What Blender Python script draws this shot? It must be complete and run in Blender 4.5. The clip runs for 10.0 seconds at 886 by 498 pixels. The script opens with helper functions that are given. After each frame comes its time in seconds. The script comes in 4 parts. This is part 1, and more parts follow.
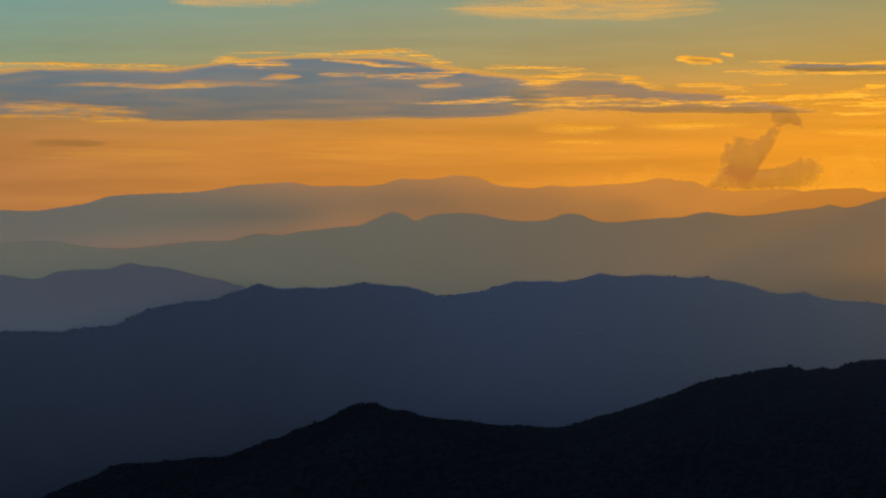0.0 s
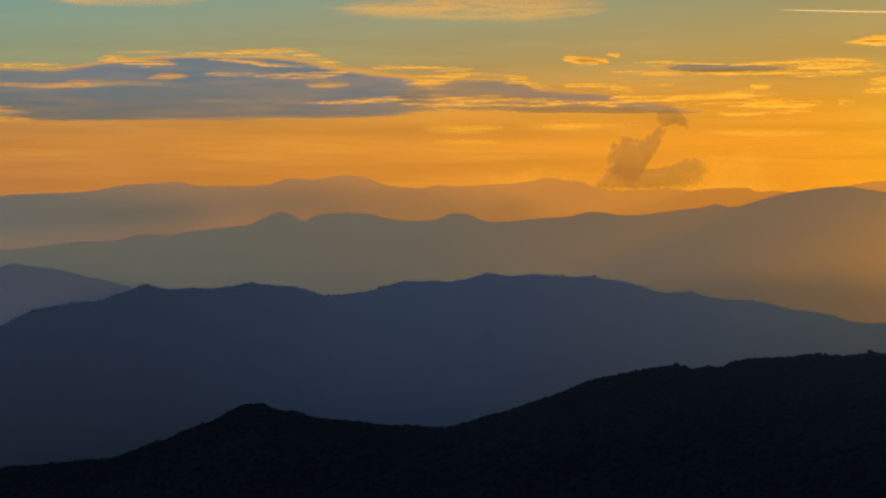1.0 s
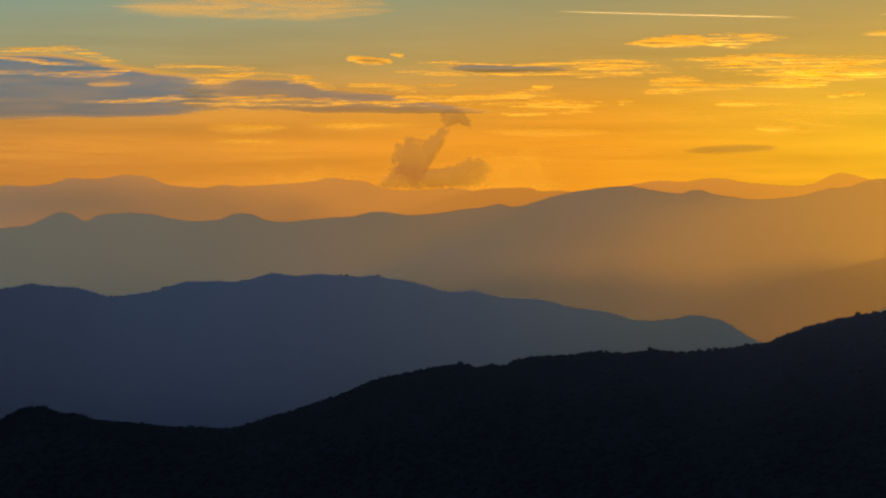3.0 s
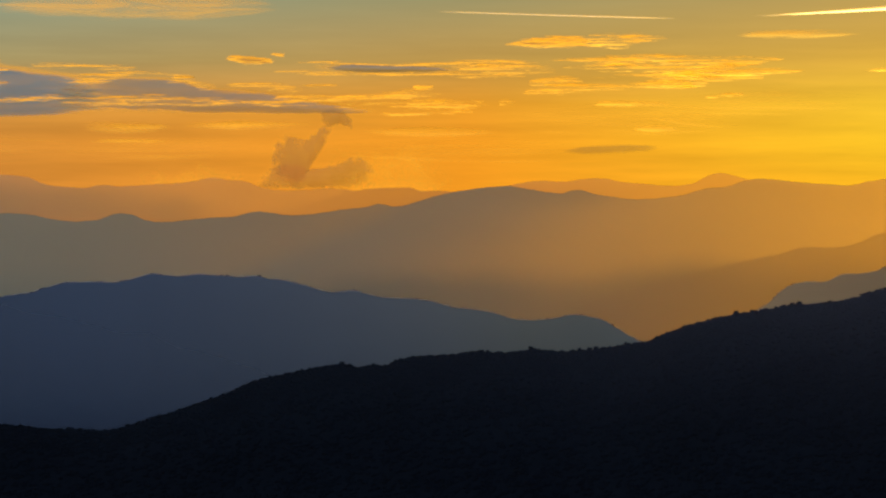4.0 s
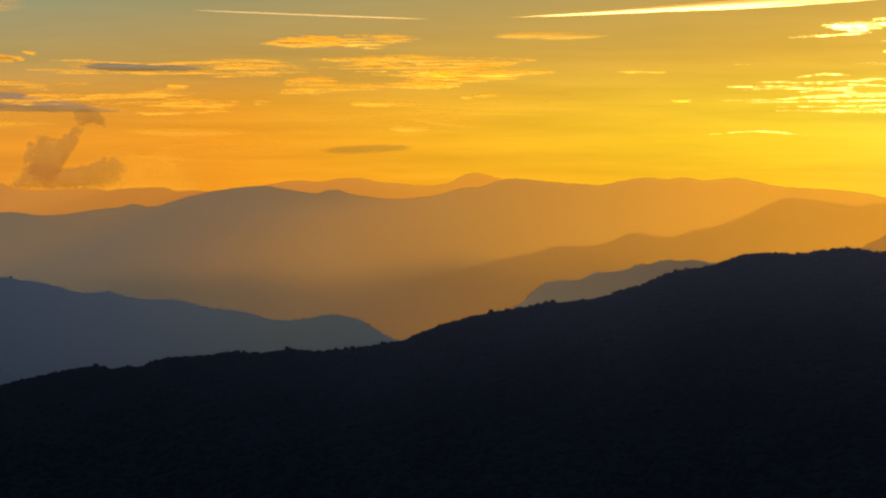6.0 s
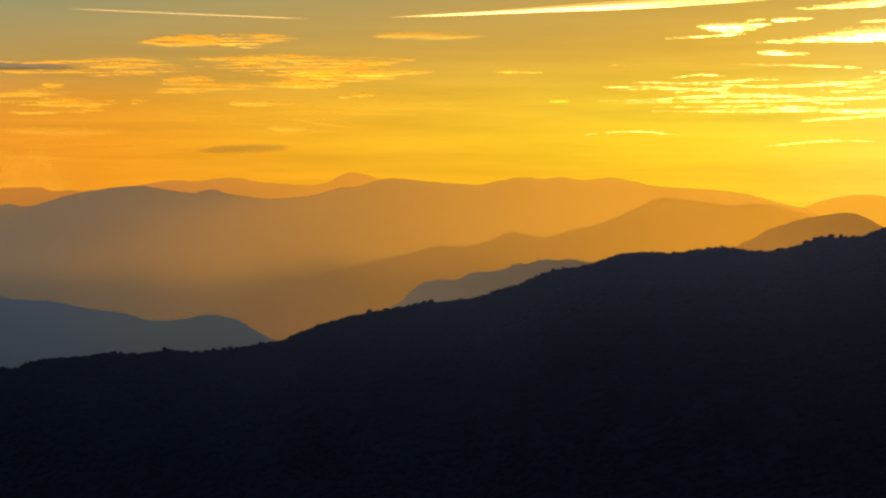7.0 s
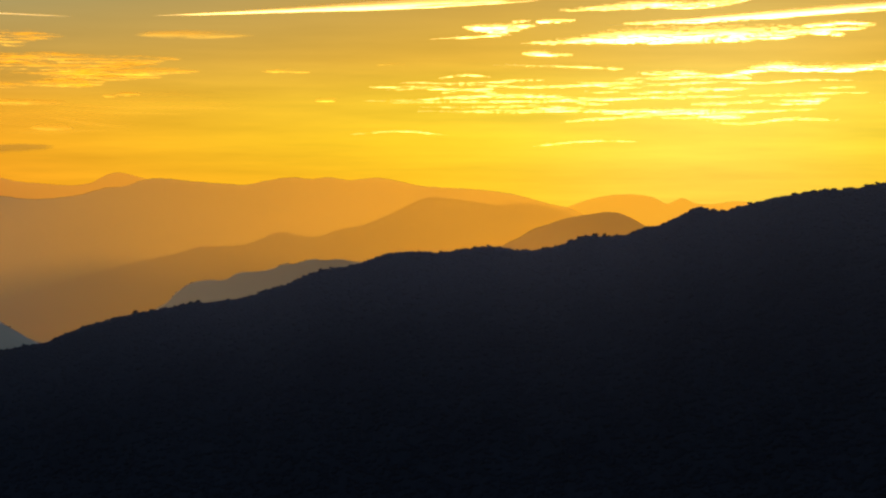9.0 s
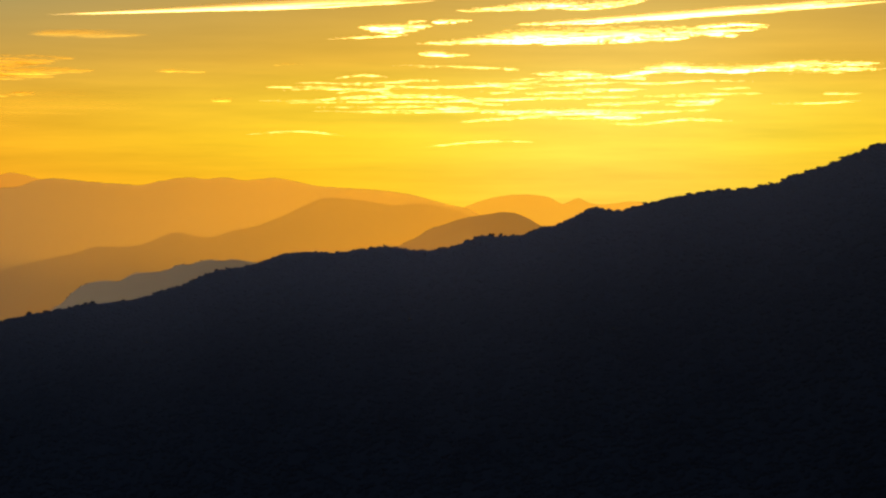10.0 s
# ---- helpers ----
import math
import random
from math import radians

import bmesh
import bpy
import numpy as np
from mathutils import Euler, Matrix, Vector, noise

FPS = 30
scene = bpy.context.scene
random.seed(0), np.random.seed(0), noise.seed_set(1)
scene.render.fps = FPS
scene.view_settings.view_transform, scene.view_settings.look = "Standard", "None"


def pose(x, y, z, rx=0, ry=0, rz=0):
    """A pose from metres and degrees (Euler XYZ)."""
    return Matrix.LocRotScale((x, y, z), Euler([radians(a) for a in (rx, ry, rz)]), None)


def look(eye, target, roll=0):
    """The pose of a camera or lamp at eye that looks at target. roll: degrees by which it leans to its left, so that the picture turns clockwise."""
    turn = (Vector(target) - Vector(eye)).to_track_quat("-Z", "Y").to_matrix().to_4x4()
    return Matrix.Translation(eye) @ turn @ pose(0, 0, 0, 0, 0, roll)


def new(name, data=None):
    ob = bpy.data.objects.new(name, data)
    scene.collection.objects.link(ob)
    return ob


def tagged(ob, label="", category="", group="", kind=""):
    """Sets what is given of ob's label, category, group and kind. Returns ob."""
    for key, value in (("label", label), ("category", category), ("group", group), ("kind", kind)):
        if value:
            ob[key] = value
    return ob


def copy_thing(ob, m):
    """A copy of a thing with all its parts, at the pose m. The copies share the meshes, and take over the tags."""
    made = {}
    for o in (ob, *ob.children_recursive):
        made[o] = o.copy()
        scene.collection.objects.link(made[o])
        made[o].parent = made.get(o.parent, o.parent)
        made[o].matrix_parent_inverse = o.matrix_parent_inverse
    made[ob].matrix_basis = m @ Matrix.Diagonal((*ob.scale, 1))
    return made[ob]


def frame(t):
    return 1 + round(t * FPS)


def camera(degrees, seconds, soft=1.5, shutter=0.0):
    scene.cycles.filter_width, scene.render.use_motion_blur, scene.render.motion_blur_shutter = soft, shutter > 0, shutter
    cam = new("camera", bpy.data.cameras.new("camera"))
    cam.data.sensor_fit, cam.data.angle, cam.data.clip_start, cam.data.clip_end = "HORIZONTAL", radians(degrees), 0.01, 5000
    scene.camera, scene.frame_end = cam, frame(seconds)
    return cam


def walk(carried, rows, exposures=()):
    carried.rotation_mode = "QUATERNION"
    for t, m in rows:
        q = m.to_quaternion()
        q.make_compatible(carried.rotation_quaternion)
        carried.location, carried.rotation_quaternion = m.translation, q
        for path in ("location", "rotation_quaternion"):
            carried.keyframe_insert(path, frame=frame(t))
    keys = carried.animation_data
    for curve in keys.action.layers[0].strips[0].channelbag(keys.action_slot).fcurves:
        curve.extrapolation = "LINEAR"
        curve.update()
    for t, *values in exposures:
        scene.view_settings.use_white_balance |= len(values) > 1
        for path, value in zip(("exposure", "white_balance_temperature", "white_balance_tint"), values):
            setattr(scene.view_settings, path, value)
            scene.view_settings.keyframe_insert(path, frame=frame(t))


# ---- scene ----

# ---- camera: stands on a summit and pans to the right ----
EYE = 600.0
cam = camera(23.2, 10.0, soft=2.2)
PAN = [  # seconds, degrees panned to the right, pitch, roll
    (0.0, 0.0, -1.823, -0.01), (0.5, 1.455, -1.825, 0.0), (1.0, 2.975, -1.827, 0.01), (1.5, 4.385, -1.828, 0.005),
    (2.0, 5.75, -1.832, 0.005), (3.5, 10.265, -1.835, 0.0), (4.0, 11.85, -1.836, 0.0), (4.5, 13.42, -1.838, 0.0),
    (5.0, 15.05, -1.838, 0.0), (5.5, 16.676, -1.84, 0.0), (7.0, 21.553, -1.846, -0.01), (7.5, 23.083, -1.85, -0.01),
    (8.0, 24.626, -1.852, 0.0), (8.5, 26.198, -1.851, 0.0), (9.0, 27.722, -1.851, 0.0), (9.5, 29.166, -1.85, 0.0),
    (10.0, 30.47, -1.846, 0.0),
]
walk(cam, [(t, pose(0, 0, EYE, 90 + pitch, roll, -pan)) for t, pan, pitch, roll in PAN])

# ---- light: low evening sun behind the ranges, dusk sky ----
SUN_AZ, SUN_EL = radians(34.5), radians(17.0)
SUN_DIR = Vector((math.sin(SUN_AZ) * math.cos(SUN_EL), math.cos(SUN_AZ) * math.cos(SUN_EL), math.sin(SUN_EL)))
BRIGHT_DIR = Vector((math.sin(radians(35)), math.cos(radians(35)), math.tan(radians(1.8)))).normalized()  # glare of low cloud under the sun
sun = new("sun", bpy.data.lights.new("sun", "SUN"))
sun.data.energy, sun.data.angle, sun.data.color = 3.7, radians(6.0), (1.0, 0.58, 0.13)
sun.matrix_world = look(SUN_DIR * 1000, (0, 0, 0))


class Nodes:
    """Short hand for one node tree."""

    def __init__(self, tree):
        self.tree = tree
        tree.nodes.clear()

    def add(self, kind, inputs=()):
        node = self.tree.nodes.new(kind)
        for key, value in dict(inputs).items():
            self.put(node.inputs[key], value)
        return node

    def put(self, socket, value):
        if isinstance(value, bpy.types.NodeSocket):
            self.tree.links.new(value, socket)
        elif value is not None:
            socket.default_value = value

    def math(self, op, a, b=None, c=None, clamp=False):
        node = self.tree.nodes.new("ShaderNodeMath")
        node.operation, node.use_clamp = op, clamp
        for i, v in enumerate((a, b, c)):
            self.put(node.inputs[i], v)
        return node.outputs[0]

    def vec(self, op, a, b=None):
        node = self.tree.nodes.new("ShaderNodeVectorMath")
        node.operation = op
        self.put(node.inputs[0], a)
        self.put(node.inputs[1], b)
        return node.outputs["Value" if op in ("DOT_PRODUCT", "LENGTH") else "Vector"]

    def span(self, value, lo, hi, out_lo=0.0, out_hi=1.0, smooth=True):
        node = self.add("ShaderNodeMapRange")
        node.interpolation_type = "SMOOTHSTEP" if smooth else "LINEAR"
        for i, v in enumerate((value, lo, hi, out_lo, out_hi)):
            self.put(node.inputs[i], v)
        return node.outputs[0]

    def ramp(self, value, stops, curve="LINEAR"):
        node = self.add("ShaderNodeValToRGB")
        node.color_ramp.interpolation = curve
        self.put(node.inputs[0], value)
        while len(node.color_ramp.elements) < len(stops):
            node.color_ramp.elements.new(0.5)
        for e, (p, c) in zip(node.color_ramp.elements, stops):
            e.position, e.color = p, (*c, 1)
        return node.outputs[0]

    def mix(self, fac, a, b, blend="MIX"):
        node = self.add("ShaderNodeMix")
        node.data_type, node.blend_type = "RGBA", blend
        for i, v in ((0, fac), (6, a), (7, b)):
            self.put(node.inputs[i], v)
        return node.outputs[2]

    def noise(self, vector, scale, detail=4.0, rough=0.55, twist=0.0):
        node = self.add("ShaderNodeTexNoise")
        node.inputs["Distortion"].default_value = twist
        self.put(node.inputs["Vector"], vector)
        node.inputs["Scale"].default_value = scale
        node.inputs["Detail"].default_value = detail
        node.inputs["Roughness"].default_value = rough
        return node.outputs[0]

    def blend(self, fac, a, b):
        node = self.tree.nodes.new("ShaderNodeMixShader")
        for i, v in enumerate((fac, a, b)):
            self.put(node.inputs[i], v)
        return node.outputs[0]


def build_world():
    world = bpy.data.worlds.new("dusk_sky")
    world.use_nodes = True
    scene.world = world
    n = Nodes(world.node_tree)
    way = n.add("ShaderNodeTexCoord").outputs["Generated"]
    xyz = n.add("ShaderNodeSeparateXYZ", {0: way})
    x, y, z = xyz.outputs
    flat = n.math("SQRT", n.math("ADD", n.math("MULTIPLY", x, x), n.math("MULTIPLY", y, y)))
    side = n.math("ADD", n.math("MULTIPLY", x, math.sin(SUN_AZ)), n.math("MULTIPLY", y, math.cos(SUN_AZ)))
    turn = n.math("ARCCOSINE", n.math("DIVIDE", side, n.math("MAXIMUM", flat, 0.01), clamp=True))
    up = n.math("MULTIPLY", n.math("MAXIMUM", z, 0.0), 2.0, clamp=True)
    away = n.ramp(up, [(0.0, (0.44, 0.18, 0.052)), (0.035, (0.45, 0.19, 0.052)), (0.07, (0.41, 0.225, 0.075)), (0.11, (0.255, 0.30, 0.18)),
                       (0.166, (0.19, 0.33, 0.29)), (0.52, (0.12, 0.20, 0.30)), (1.0, (0.03, 0.055, 0.11))])
    middle = n.ramp(up, [(0.0, (0.88, 0.315, 0.016)), (0.035, (0.90, 0.33, 0.018)), (0.07, (0.78, 0.318, 0.025)), (0.11, (0.53, 0.31, 0.07)),
                         (0.166, (0.36, 0.31, 0.14)), (0.52, (0.22, 0.25, 0.22)), (1.0, (0.03, 0.055, 0.11))])
    near = n.ramp(up, [(0.0, (0.97, 0.56, 0.016)), (0.035, (0.98, 0.66, 0.022)), (0.07, (0.96, 0.64, 0.035)), (0.11, (0.82, 0.46, 0.04)),
                       (0.166, (0.62, 0.365, 0.065)), (0.52, (0.40, 0.32, 0.12)), (1.0, (0.03, 0.055, 0.11))])
    west = n.mix(n.span(turn, radians(46), radians(22), smooth=False), away, middle)
    west = n.mix(n.span(turn, radians(22), radians(5), smooth=False), west, near)
    sky = n.add("ShaderNodeTexSky")
    sky.sky_type, sky.sun_disc, sky.sun_elevation, sky.sun_rotation = "NISHITA", False, SUN_EL, SUN_AZ
    sky.air_density, sky.dust_density = 1.2, 2.0
    east = n.mix(1.0, sky.outputs[0], (0.11, 0.145, 0.24, 1), "MULTIPLY")
    colour = n.mix(n.span(turn, radians(60), radians(110)), west, east)
    to_sun = n.math("ARCCOSINE", n.vec("DOT_PRODUCT", way, BRIGHT_DIR))
    glow = n.math("EXPONENT", n.math("MULTIPLY", n.math("POWER", n.math("DIVIDE", to_sun, radians(4.5)), 2.0), -1.0))
    colour = n.mix(glow, colour, (0.12, 0.14, 0.06, 1), "ADD")
    veil = n.vec("MULTIPLY", way, (9.0, 9.0, 120.0))
    wisp = n.noise(n.vec("ADD", veil, (3.1, 1.7, 0.4)), 1.0, 6, 0.6)
    low = n.span(z, 0.09, 0.03, 0.25, 1.0)
    shift = n.math("MULTIPLY", n.span(wisp, 0.3, 0.7, -0.10, 0.14, smooth=False), low)
    colour = n.mix(1.0, colour, n.math("ADD", shift, 1.0), "MULTIPLY")
    back = n.add("ShaderNodeBackground", {"Color": colour, "Strength": 1.0})
    n.add("ShaderNodeOutputWorld", {"Surface": back.outputs[0]})


build_world()


# ---- materials ----
def material(name):
    mat = bpy.data.materials.new(name)
    mat.use_nodes = True
    return mat, Nodes(mat.node_tree)


def forest_material(name, dark, light, size):
    """Matt woodland floor or canopy, mottled at stand and crown scale."""
    mat, n = material(name)
    place = n.add("ShaderNodeNewGeometry").outputs["Position"]
    stand = n.noise(place, 0.012, 4, 0.6)
    crown = n.noise(place, 1.0 / size, 3, 0.6)
    mixed = n.math("ADD", n.math("MULTIPLY", stand, 0.55), n.math("MULTIPLY", crown, 0.45))
    colour = n.ramp(mixed, [(0.33, dark), (0.66, light)])
    bump = n.add("ShaderNodeBump", {"Strength": 0.12, "Distance": size * 0.3, "Height": crown})
    skin = n.add("ShaderNodeBsdfDiffuse", {"Color": colour, "Roughness": 1.0, "Normal": bump.outputs[0]})
    n.add("ShaderNodeOutputMaterial", {"Surface": skin.outputs[0]})
    return mat


AIR_GLOW = (1.0, 0.62, 0.06)  # gold of the sun glow painted into the haze


def haze_material(name, amount, sun_glow, tone, fall, shaft, glow_colour=(AIR_GLOW, AIR_GLOW)):
    """Thin hazy air: lets most light through. Sun glow is painted in as a gold mix that lets sunlight through and grows
    towards the sun's azimuth; the rest scatters the blue of the sky.
    amount and the glow are given at the azimuths of AIR_AZ; fall: how fast the air clears towards the valley floor;
    shaft: shade painted beside the slanting ray."""
    mat, n = material(name)
    place = n.add("ShaderNodeNewGeometry").outputs["Position"]
    level = n.add("ShaderNodeUVMap")
    level.uv_map = "level"
    low, up, _ = n.add("ShaderNodeSeparateXYZ", {0: level.outputs[0]}).outputs
    px, py, pz = n.add("ShaderNodeSeparateXYZ", {0: place}).outputs
    turn = n.math("MULTIPLY", n.math("ARCTAN2", px, py), 180.0 / math.pi)
    rise = n.math("MULTIPLY", n.math("ARCTANGENT", n.math("DIVIDE", n.math("SUBTRACT", pz, EYE), n.math("SQRT", n.math("ADD", n.math("MULTIPLY", px, px), n.math("MULTIPLY", py, py))))), 180.0 / math.pi)
    patchy = n.span(n.noise(n.vec("MULTIPLY", place, (0.0012, 0.0012, 0.004)), 1.0, 3, 0.5), 0.3, 0.7, 0.95, 1.05)
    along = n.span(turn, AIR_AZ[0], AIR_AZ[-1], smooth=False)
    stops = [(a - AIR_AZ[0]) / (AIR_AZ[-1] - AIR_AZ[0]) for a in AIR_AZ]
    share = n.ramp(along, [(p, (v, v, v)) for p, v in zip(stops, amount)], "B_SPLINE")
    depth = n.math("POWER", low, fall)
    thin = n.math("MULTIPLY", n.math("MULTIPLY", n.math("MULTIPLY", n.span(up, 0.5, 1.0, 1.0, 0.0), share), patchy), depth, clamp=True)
    glow_share = n.ramp(along, [(p, (v, v, v)) for p, v in zip(stops, sun_glow)], "B_SPLINE")
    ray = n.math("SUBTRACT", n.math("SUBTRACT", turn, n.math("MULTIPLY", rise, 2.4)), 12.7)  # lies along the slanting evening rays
    # shade beside the light shaft, painted by cutting the gold share there
    ray_shade = n.math("MULTIPLY", n.span(ray, -1.2, 0.8), n.span(ray, 1.0, 7.0, shaft, 0.0))
    glow_share = n.math("MULTIPLY", glow_share, n.math("SUBTRACT", 1.0, ray_shade), clamp=True)
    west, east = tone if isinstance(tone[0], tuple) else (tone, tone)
    # tone warms towards the sun: its light put into the air colour
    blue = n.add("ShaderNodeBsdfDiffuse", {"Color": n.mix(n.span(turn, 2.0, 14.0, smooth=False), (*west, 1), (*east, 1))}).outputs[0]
    gold = n.add("ShaderNodeAddShader", {0: n.add("ShaderNodeBsdfTranslucent", {"Color": n.mix(n.span(turn, 14.0, 26.0, smooth=False), (*glow_colour[0], 1), (*glow_colour[1], 1))}).outputs[0],
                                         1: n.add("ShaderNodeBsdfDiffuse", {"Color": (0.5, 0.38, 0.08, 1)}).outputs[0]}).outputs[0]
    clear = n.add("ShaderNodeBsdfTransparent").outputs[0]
    n.add("ShaderNodeOutputMaterial", {"Surface": n.blend(thin, clear, n.blend(glow_share, blue, gold))})
    return mat


def cloud_material(name, long, tall, ragged, edge, thick, opacity=1.0, fine=0.5, shade=(0.40, 0.54, 0.54), forward=0.22, mass=1.0, ends=4.0):
    """Cloud: soft ragged edges, thin parts let the sun through, thick parts are lit by the sky alone."""
    mat, n = material(name)
    shape_map, metre_map = n.add("ShaderNodeUVMap"), n.add("ShaderNodeUVMap")
    shape_map.uv_map, metre_map.uv_map = "shape", "metres"
    uv, metres = shape_map.outputs[0], metre_map.outputs[0]
    luck = n.math("MULTIPLY", n.add("ShaderNodeObjectInfo").outputs["Random"], 300.0)
    u, v, _ = n.add("ShaderNodeSeparateXYZ", {0: uv}).outputs
    mu, mv, _ = n.add("ShaderNodeSeparateXYZ", {0: metres}).outputs

    def streaks(l, t, detail, rough):
        p = n.add("ShaderNodeCombineXYZ", {0: n.math("DIVIDE", mu, l), 1: n.math("DIVIDE", mv, t), 2: luck}).outputs[0]
        return n.math("SUBTRACT", n.noise(p, 1.0, detail, rough, 0.5), 0.5)

    u3 = n.math("POWER", n.math("ABSOLUTE", u), ends)
    v2 = n.math("POWER", n.math("ABSOLUTE", v), 2.5)
    body = n.math("MULTIPLY", n.math("SUBTRACT", 1.0, u3, clamp=True), n.math("SUBTRACT", 1.0, v2, clamp=True))
    rough_a = n.math("MULTIPLY", streaks(long, tall, 5, 0.6), ragged)
    rough_b = n.math("MULTIPLY", streaks(long * 0.22, tall * 0.35, 4, 0.6), ragged * fine)
    depth = n.math("MULTIPLY", n.math("ADD", n.math("MULTIPLY", body, mass), n.math("ADD", rough_a, rough_b)), n.span(body, 0.0, 0.25))
    alpha = n.math("MULTIPLY", n.span(depth, edge[0], edge[1]), opacity)
    solid = n.span(n.math("SUBTRACT", depth, n.math("MULTIPLY", v, 0.18)), thick[0], thick[1])
    solid = n.math("MULTIPLY", solid, n.span(streaks(long * 0.6, tall * 0.7, 4, 0.6), -0.22, 0.12, 0.86, 1.0))
    through_light = n.add("ShaderNodeBsdfTranslucent", {"Color": (0.79, 0.56, 0.125, 1) if forward < 0.3 else (0.9, 0.9, 0.9, 1)}).outputs[0]
    ahead = n.add("ShaderNodeBsdfRefraction", {"Color": (forward, forward * 0.95, forward * (0.35 if forward < 0.3 else 0.9), 1), "Roughness": 0.8, "IOR": 1.4}).outputs[0]
    thin = n.add("ShaderNodeAddShader", {0: through_light, 1: ahead}).outputs[0]
    grey = n.add("ShaderNodeBsdfDiffuse", {"Color": (*shade, 1)}).outputs[0]
    dense = n.add("ShaderNodeAddShader", {0: grey, 1: n.add("ShaderNodeBsdfTranslucent", {"Color": (0.05, 0.045, 0.03, 1)}).outputs[0]}).outputs[0]
    lit = n.blend(solid, thin, dense)
    clear = n.add("ShaderNodeBsdfTransparent").outputs[0]
    n.add("ShaderNodeOutputMaterial", {"Surface": n.blend(alpha, clear, lit)})
    return mat


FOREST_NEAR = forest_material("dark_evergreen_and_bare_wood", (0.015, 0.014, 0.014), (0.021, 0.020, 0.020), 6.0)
FOREST_FAR = forest_material("distant_woodland", (0.022, 0.024, 0.026), (0.04, 0.038, 0.036), 9.0)
GROUND = forest_material("valley_floor_woodland", (0.02, 0.025, 0.015), (0.05, 0.045, 0.03), 12.0)


# ---- shapes ----
def mesh_object(name, verts, faces, mat, smooth=True):
    me = bpy.data.meshes.new(name)
    me.from_pydata([tuple(v) for v in verts] if not isinstance(verts, np.ndarray) else verts.tolist(), [], faces)
    me.materials.append(mat)
    if smooth:
        me.shade_smooth()
    me.update()
    return new(name, me)


def grid_faces(rows, columns):
    i = np.arange(rows - 1)[:, None] * columns + np.arange(columns - 1)[None, :]
    return np.stack([i, i + 1, i + columns + 1, i + columns], -1).reshape(-1, 4).tolist()


def smooth_line(pairs, x):
    """Hermite curve through (azimuth, value) pairs."""
    px, py = np.array(pairs, float).T
    d = np.gradient(py, px)
    x = np.clip(x, px[0], px[-1])
    k = np.clip(np.searchsorted(px, x) - 1, 0, len(px) - 2)
    h = px[k + 1] - px[k]
    s = (x - px[k]) / h
    return (py[k] * (1 + 2 * s) * (1 - s) ** 2 + d[k] * h * s * (1 - s) ** 2 + py[k + 1] * s * s * (3 - 2 * s) + d[k + 1] * h * s * s * (s - 1))


def ripple(x, seed, waves, falloff=0.75):
    """A sum of sines: smooth random relief along a line."""
    rng = np.random.default_rng(seed)
    out = np.zeros_like(x)
    for i in range(waves):
        out = out + falloff ** i * np.sin(x * 1.7 ** i + rng.uniform(0, 6.28) + 0.8 * np.sin(x * 0.37 * 1.7 ** i + rng.uniform(0, 6.28)))
    return out / sum(falloff ** i for i in range(waves))


class Ridge:
    """A mountain ridge: its crest line by azimuth and altitude, at a distance, with gullied slopes on both sides."""

    def __init__(self, name, label, crest, distance, slope, mat, seed, bumps, lower, ends):
        self.distance, self.slope, self.seed, self.bumps, self.lower = distance, slope, seed, bumps, lower
        (a0, h0), (a1, h1) = crest[0], crest[-1]
        before = [(a0 - 9, 0), (a0 - 6, h0 * 0.7), (a0 - 2.5, h0 - 8)] if ends[0] else [(a0 - 4, 0), (a0 - 1.5, h0 - 110)]
        if ends[0] == "gentle":
            before = [(a0 - 9, 0), (a0 - 6, h0 - 200), (a0 - 3, h0 - 82), (a0 - 1.3, h0 - 27)]
        after = [(a1 + 2.5, h1 + 8), (a1 + 6, h1 * 0.7), (a1 + 9, 0)] if ends[1] else [(a1 + 1.5, h1 - 110), (a1 + 4, 0)]
        self.crest = before + crest + after
        a0, a1 = self.crest[0][0], self.crest[-1][0]
        az = np.arange(a0, a1 + 1e-6, 0.04)
        front = np.concatenate([[0.0, 0.0014], np.linspace(0, 1, 22)[1:] ** 1.3])
        back = np.concatenate([[0.003], np.linspace(0, 1, 6)[1:]])  # a narrow crest keeps its two sides apart
        rows = [self.point(az, -f * 760.0) for f in front[::-1]] + [self.point(az, b * 330.0) for b in back]
        self.az, self.top = az, self.point(az, 0.0)[:, 2]
        verts = np.concatenate(rows)
        self.ob = mesh_object(name, verts, grid_faces(len(rows), len(az)), mat)
        tagged(self.ob, label, "mountain")

    def far(self, az):
        return self.distance(az) if callable(self.distance) else np.full_like(az, self.distance)

    def point(self, az, s):
        """Points at the offset s behind (front: minus) the crest."""
        r0 = self.far(az)
        a = np.abs(s)
        top = smooth_line(self.crest, az) - self.lower + self.bumps * ripple(az * 9.0, self.seed, 6, 0.8) * np.exp(-a / 15.0)
        gully = ripple(az * 0.9 + s * 0.011, self.seed + 5, 4) * np.minimum(a, 160.0) * 0.12 + ripple(az * 2.1 - s * 0.017, self.seed + 6, 4) * np.minimum(a, 80.0) * 0.05
        z = top - a * np.where(s < 0, self.slope, 1.5) + gully * (s < 0) * 0.15
        z = np.maximum(z, -4.0)
        r = r0 + s
        t = np.radians(az)
        return np.stack([r * np.sin(t), r * np.cos(t), z], -1)


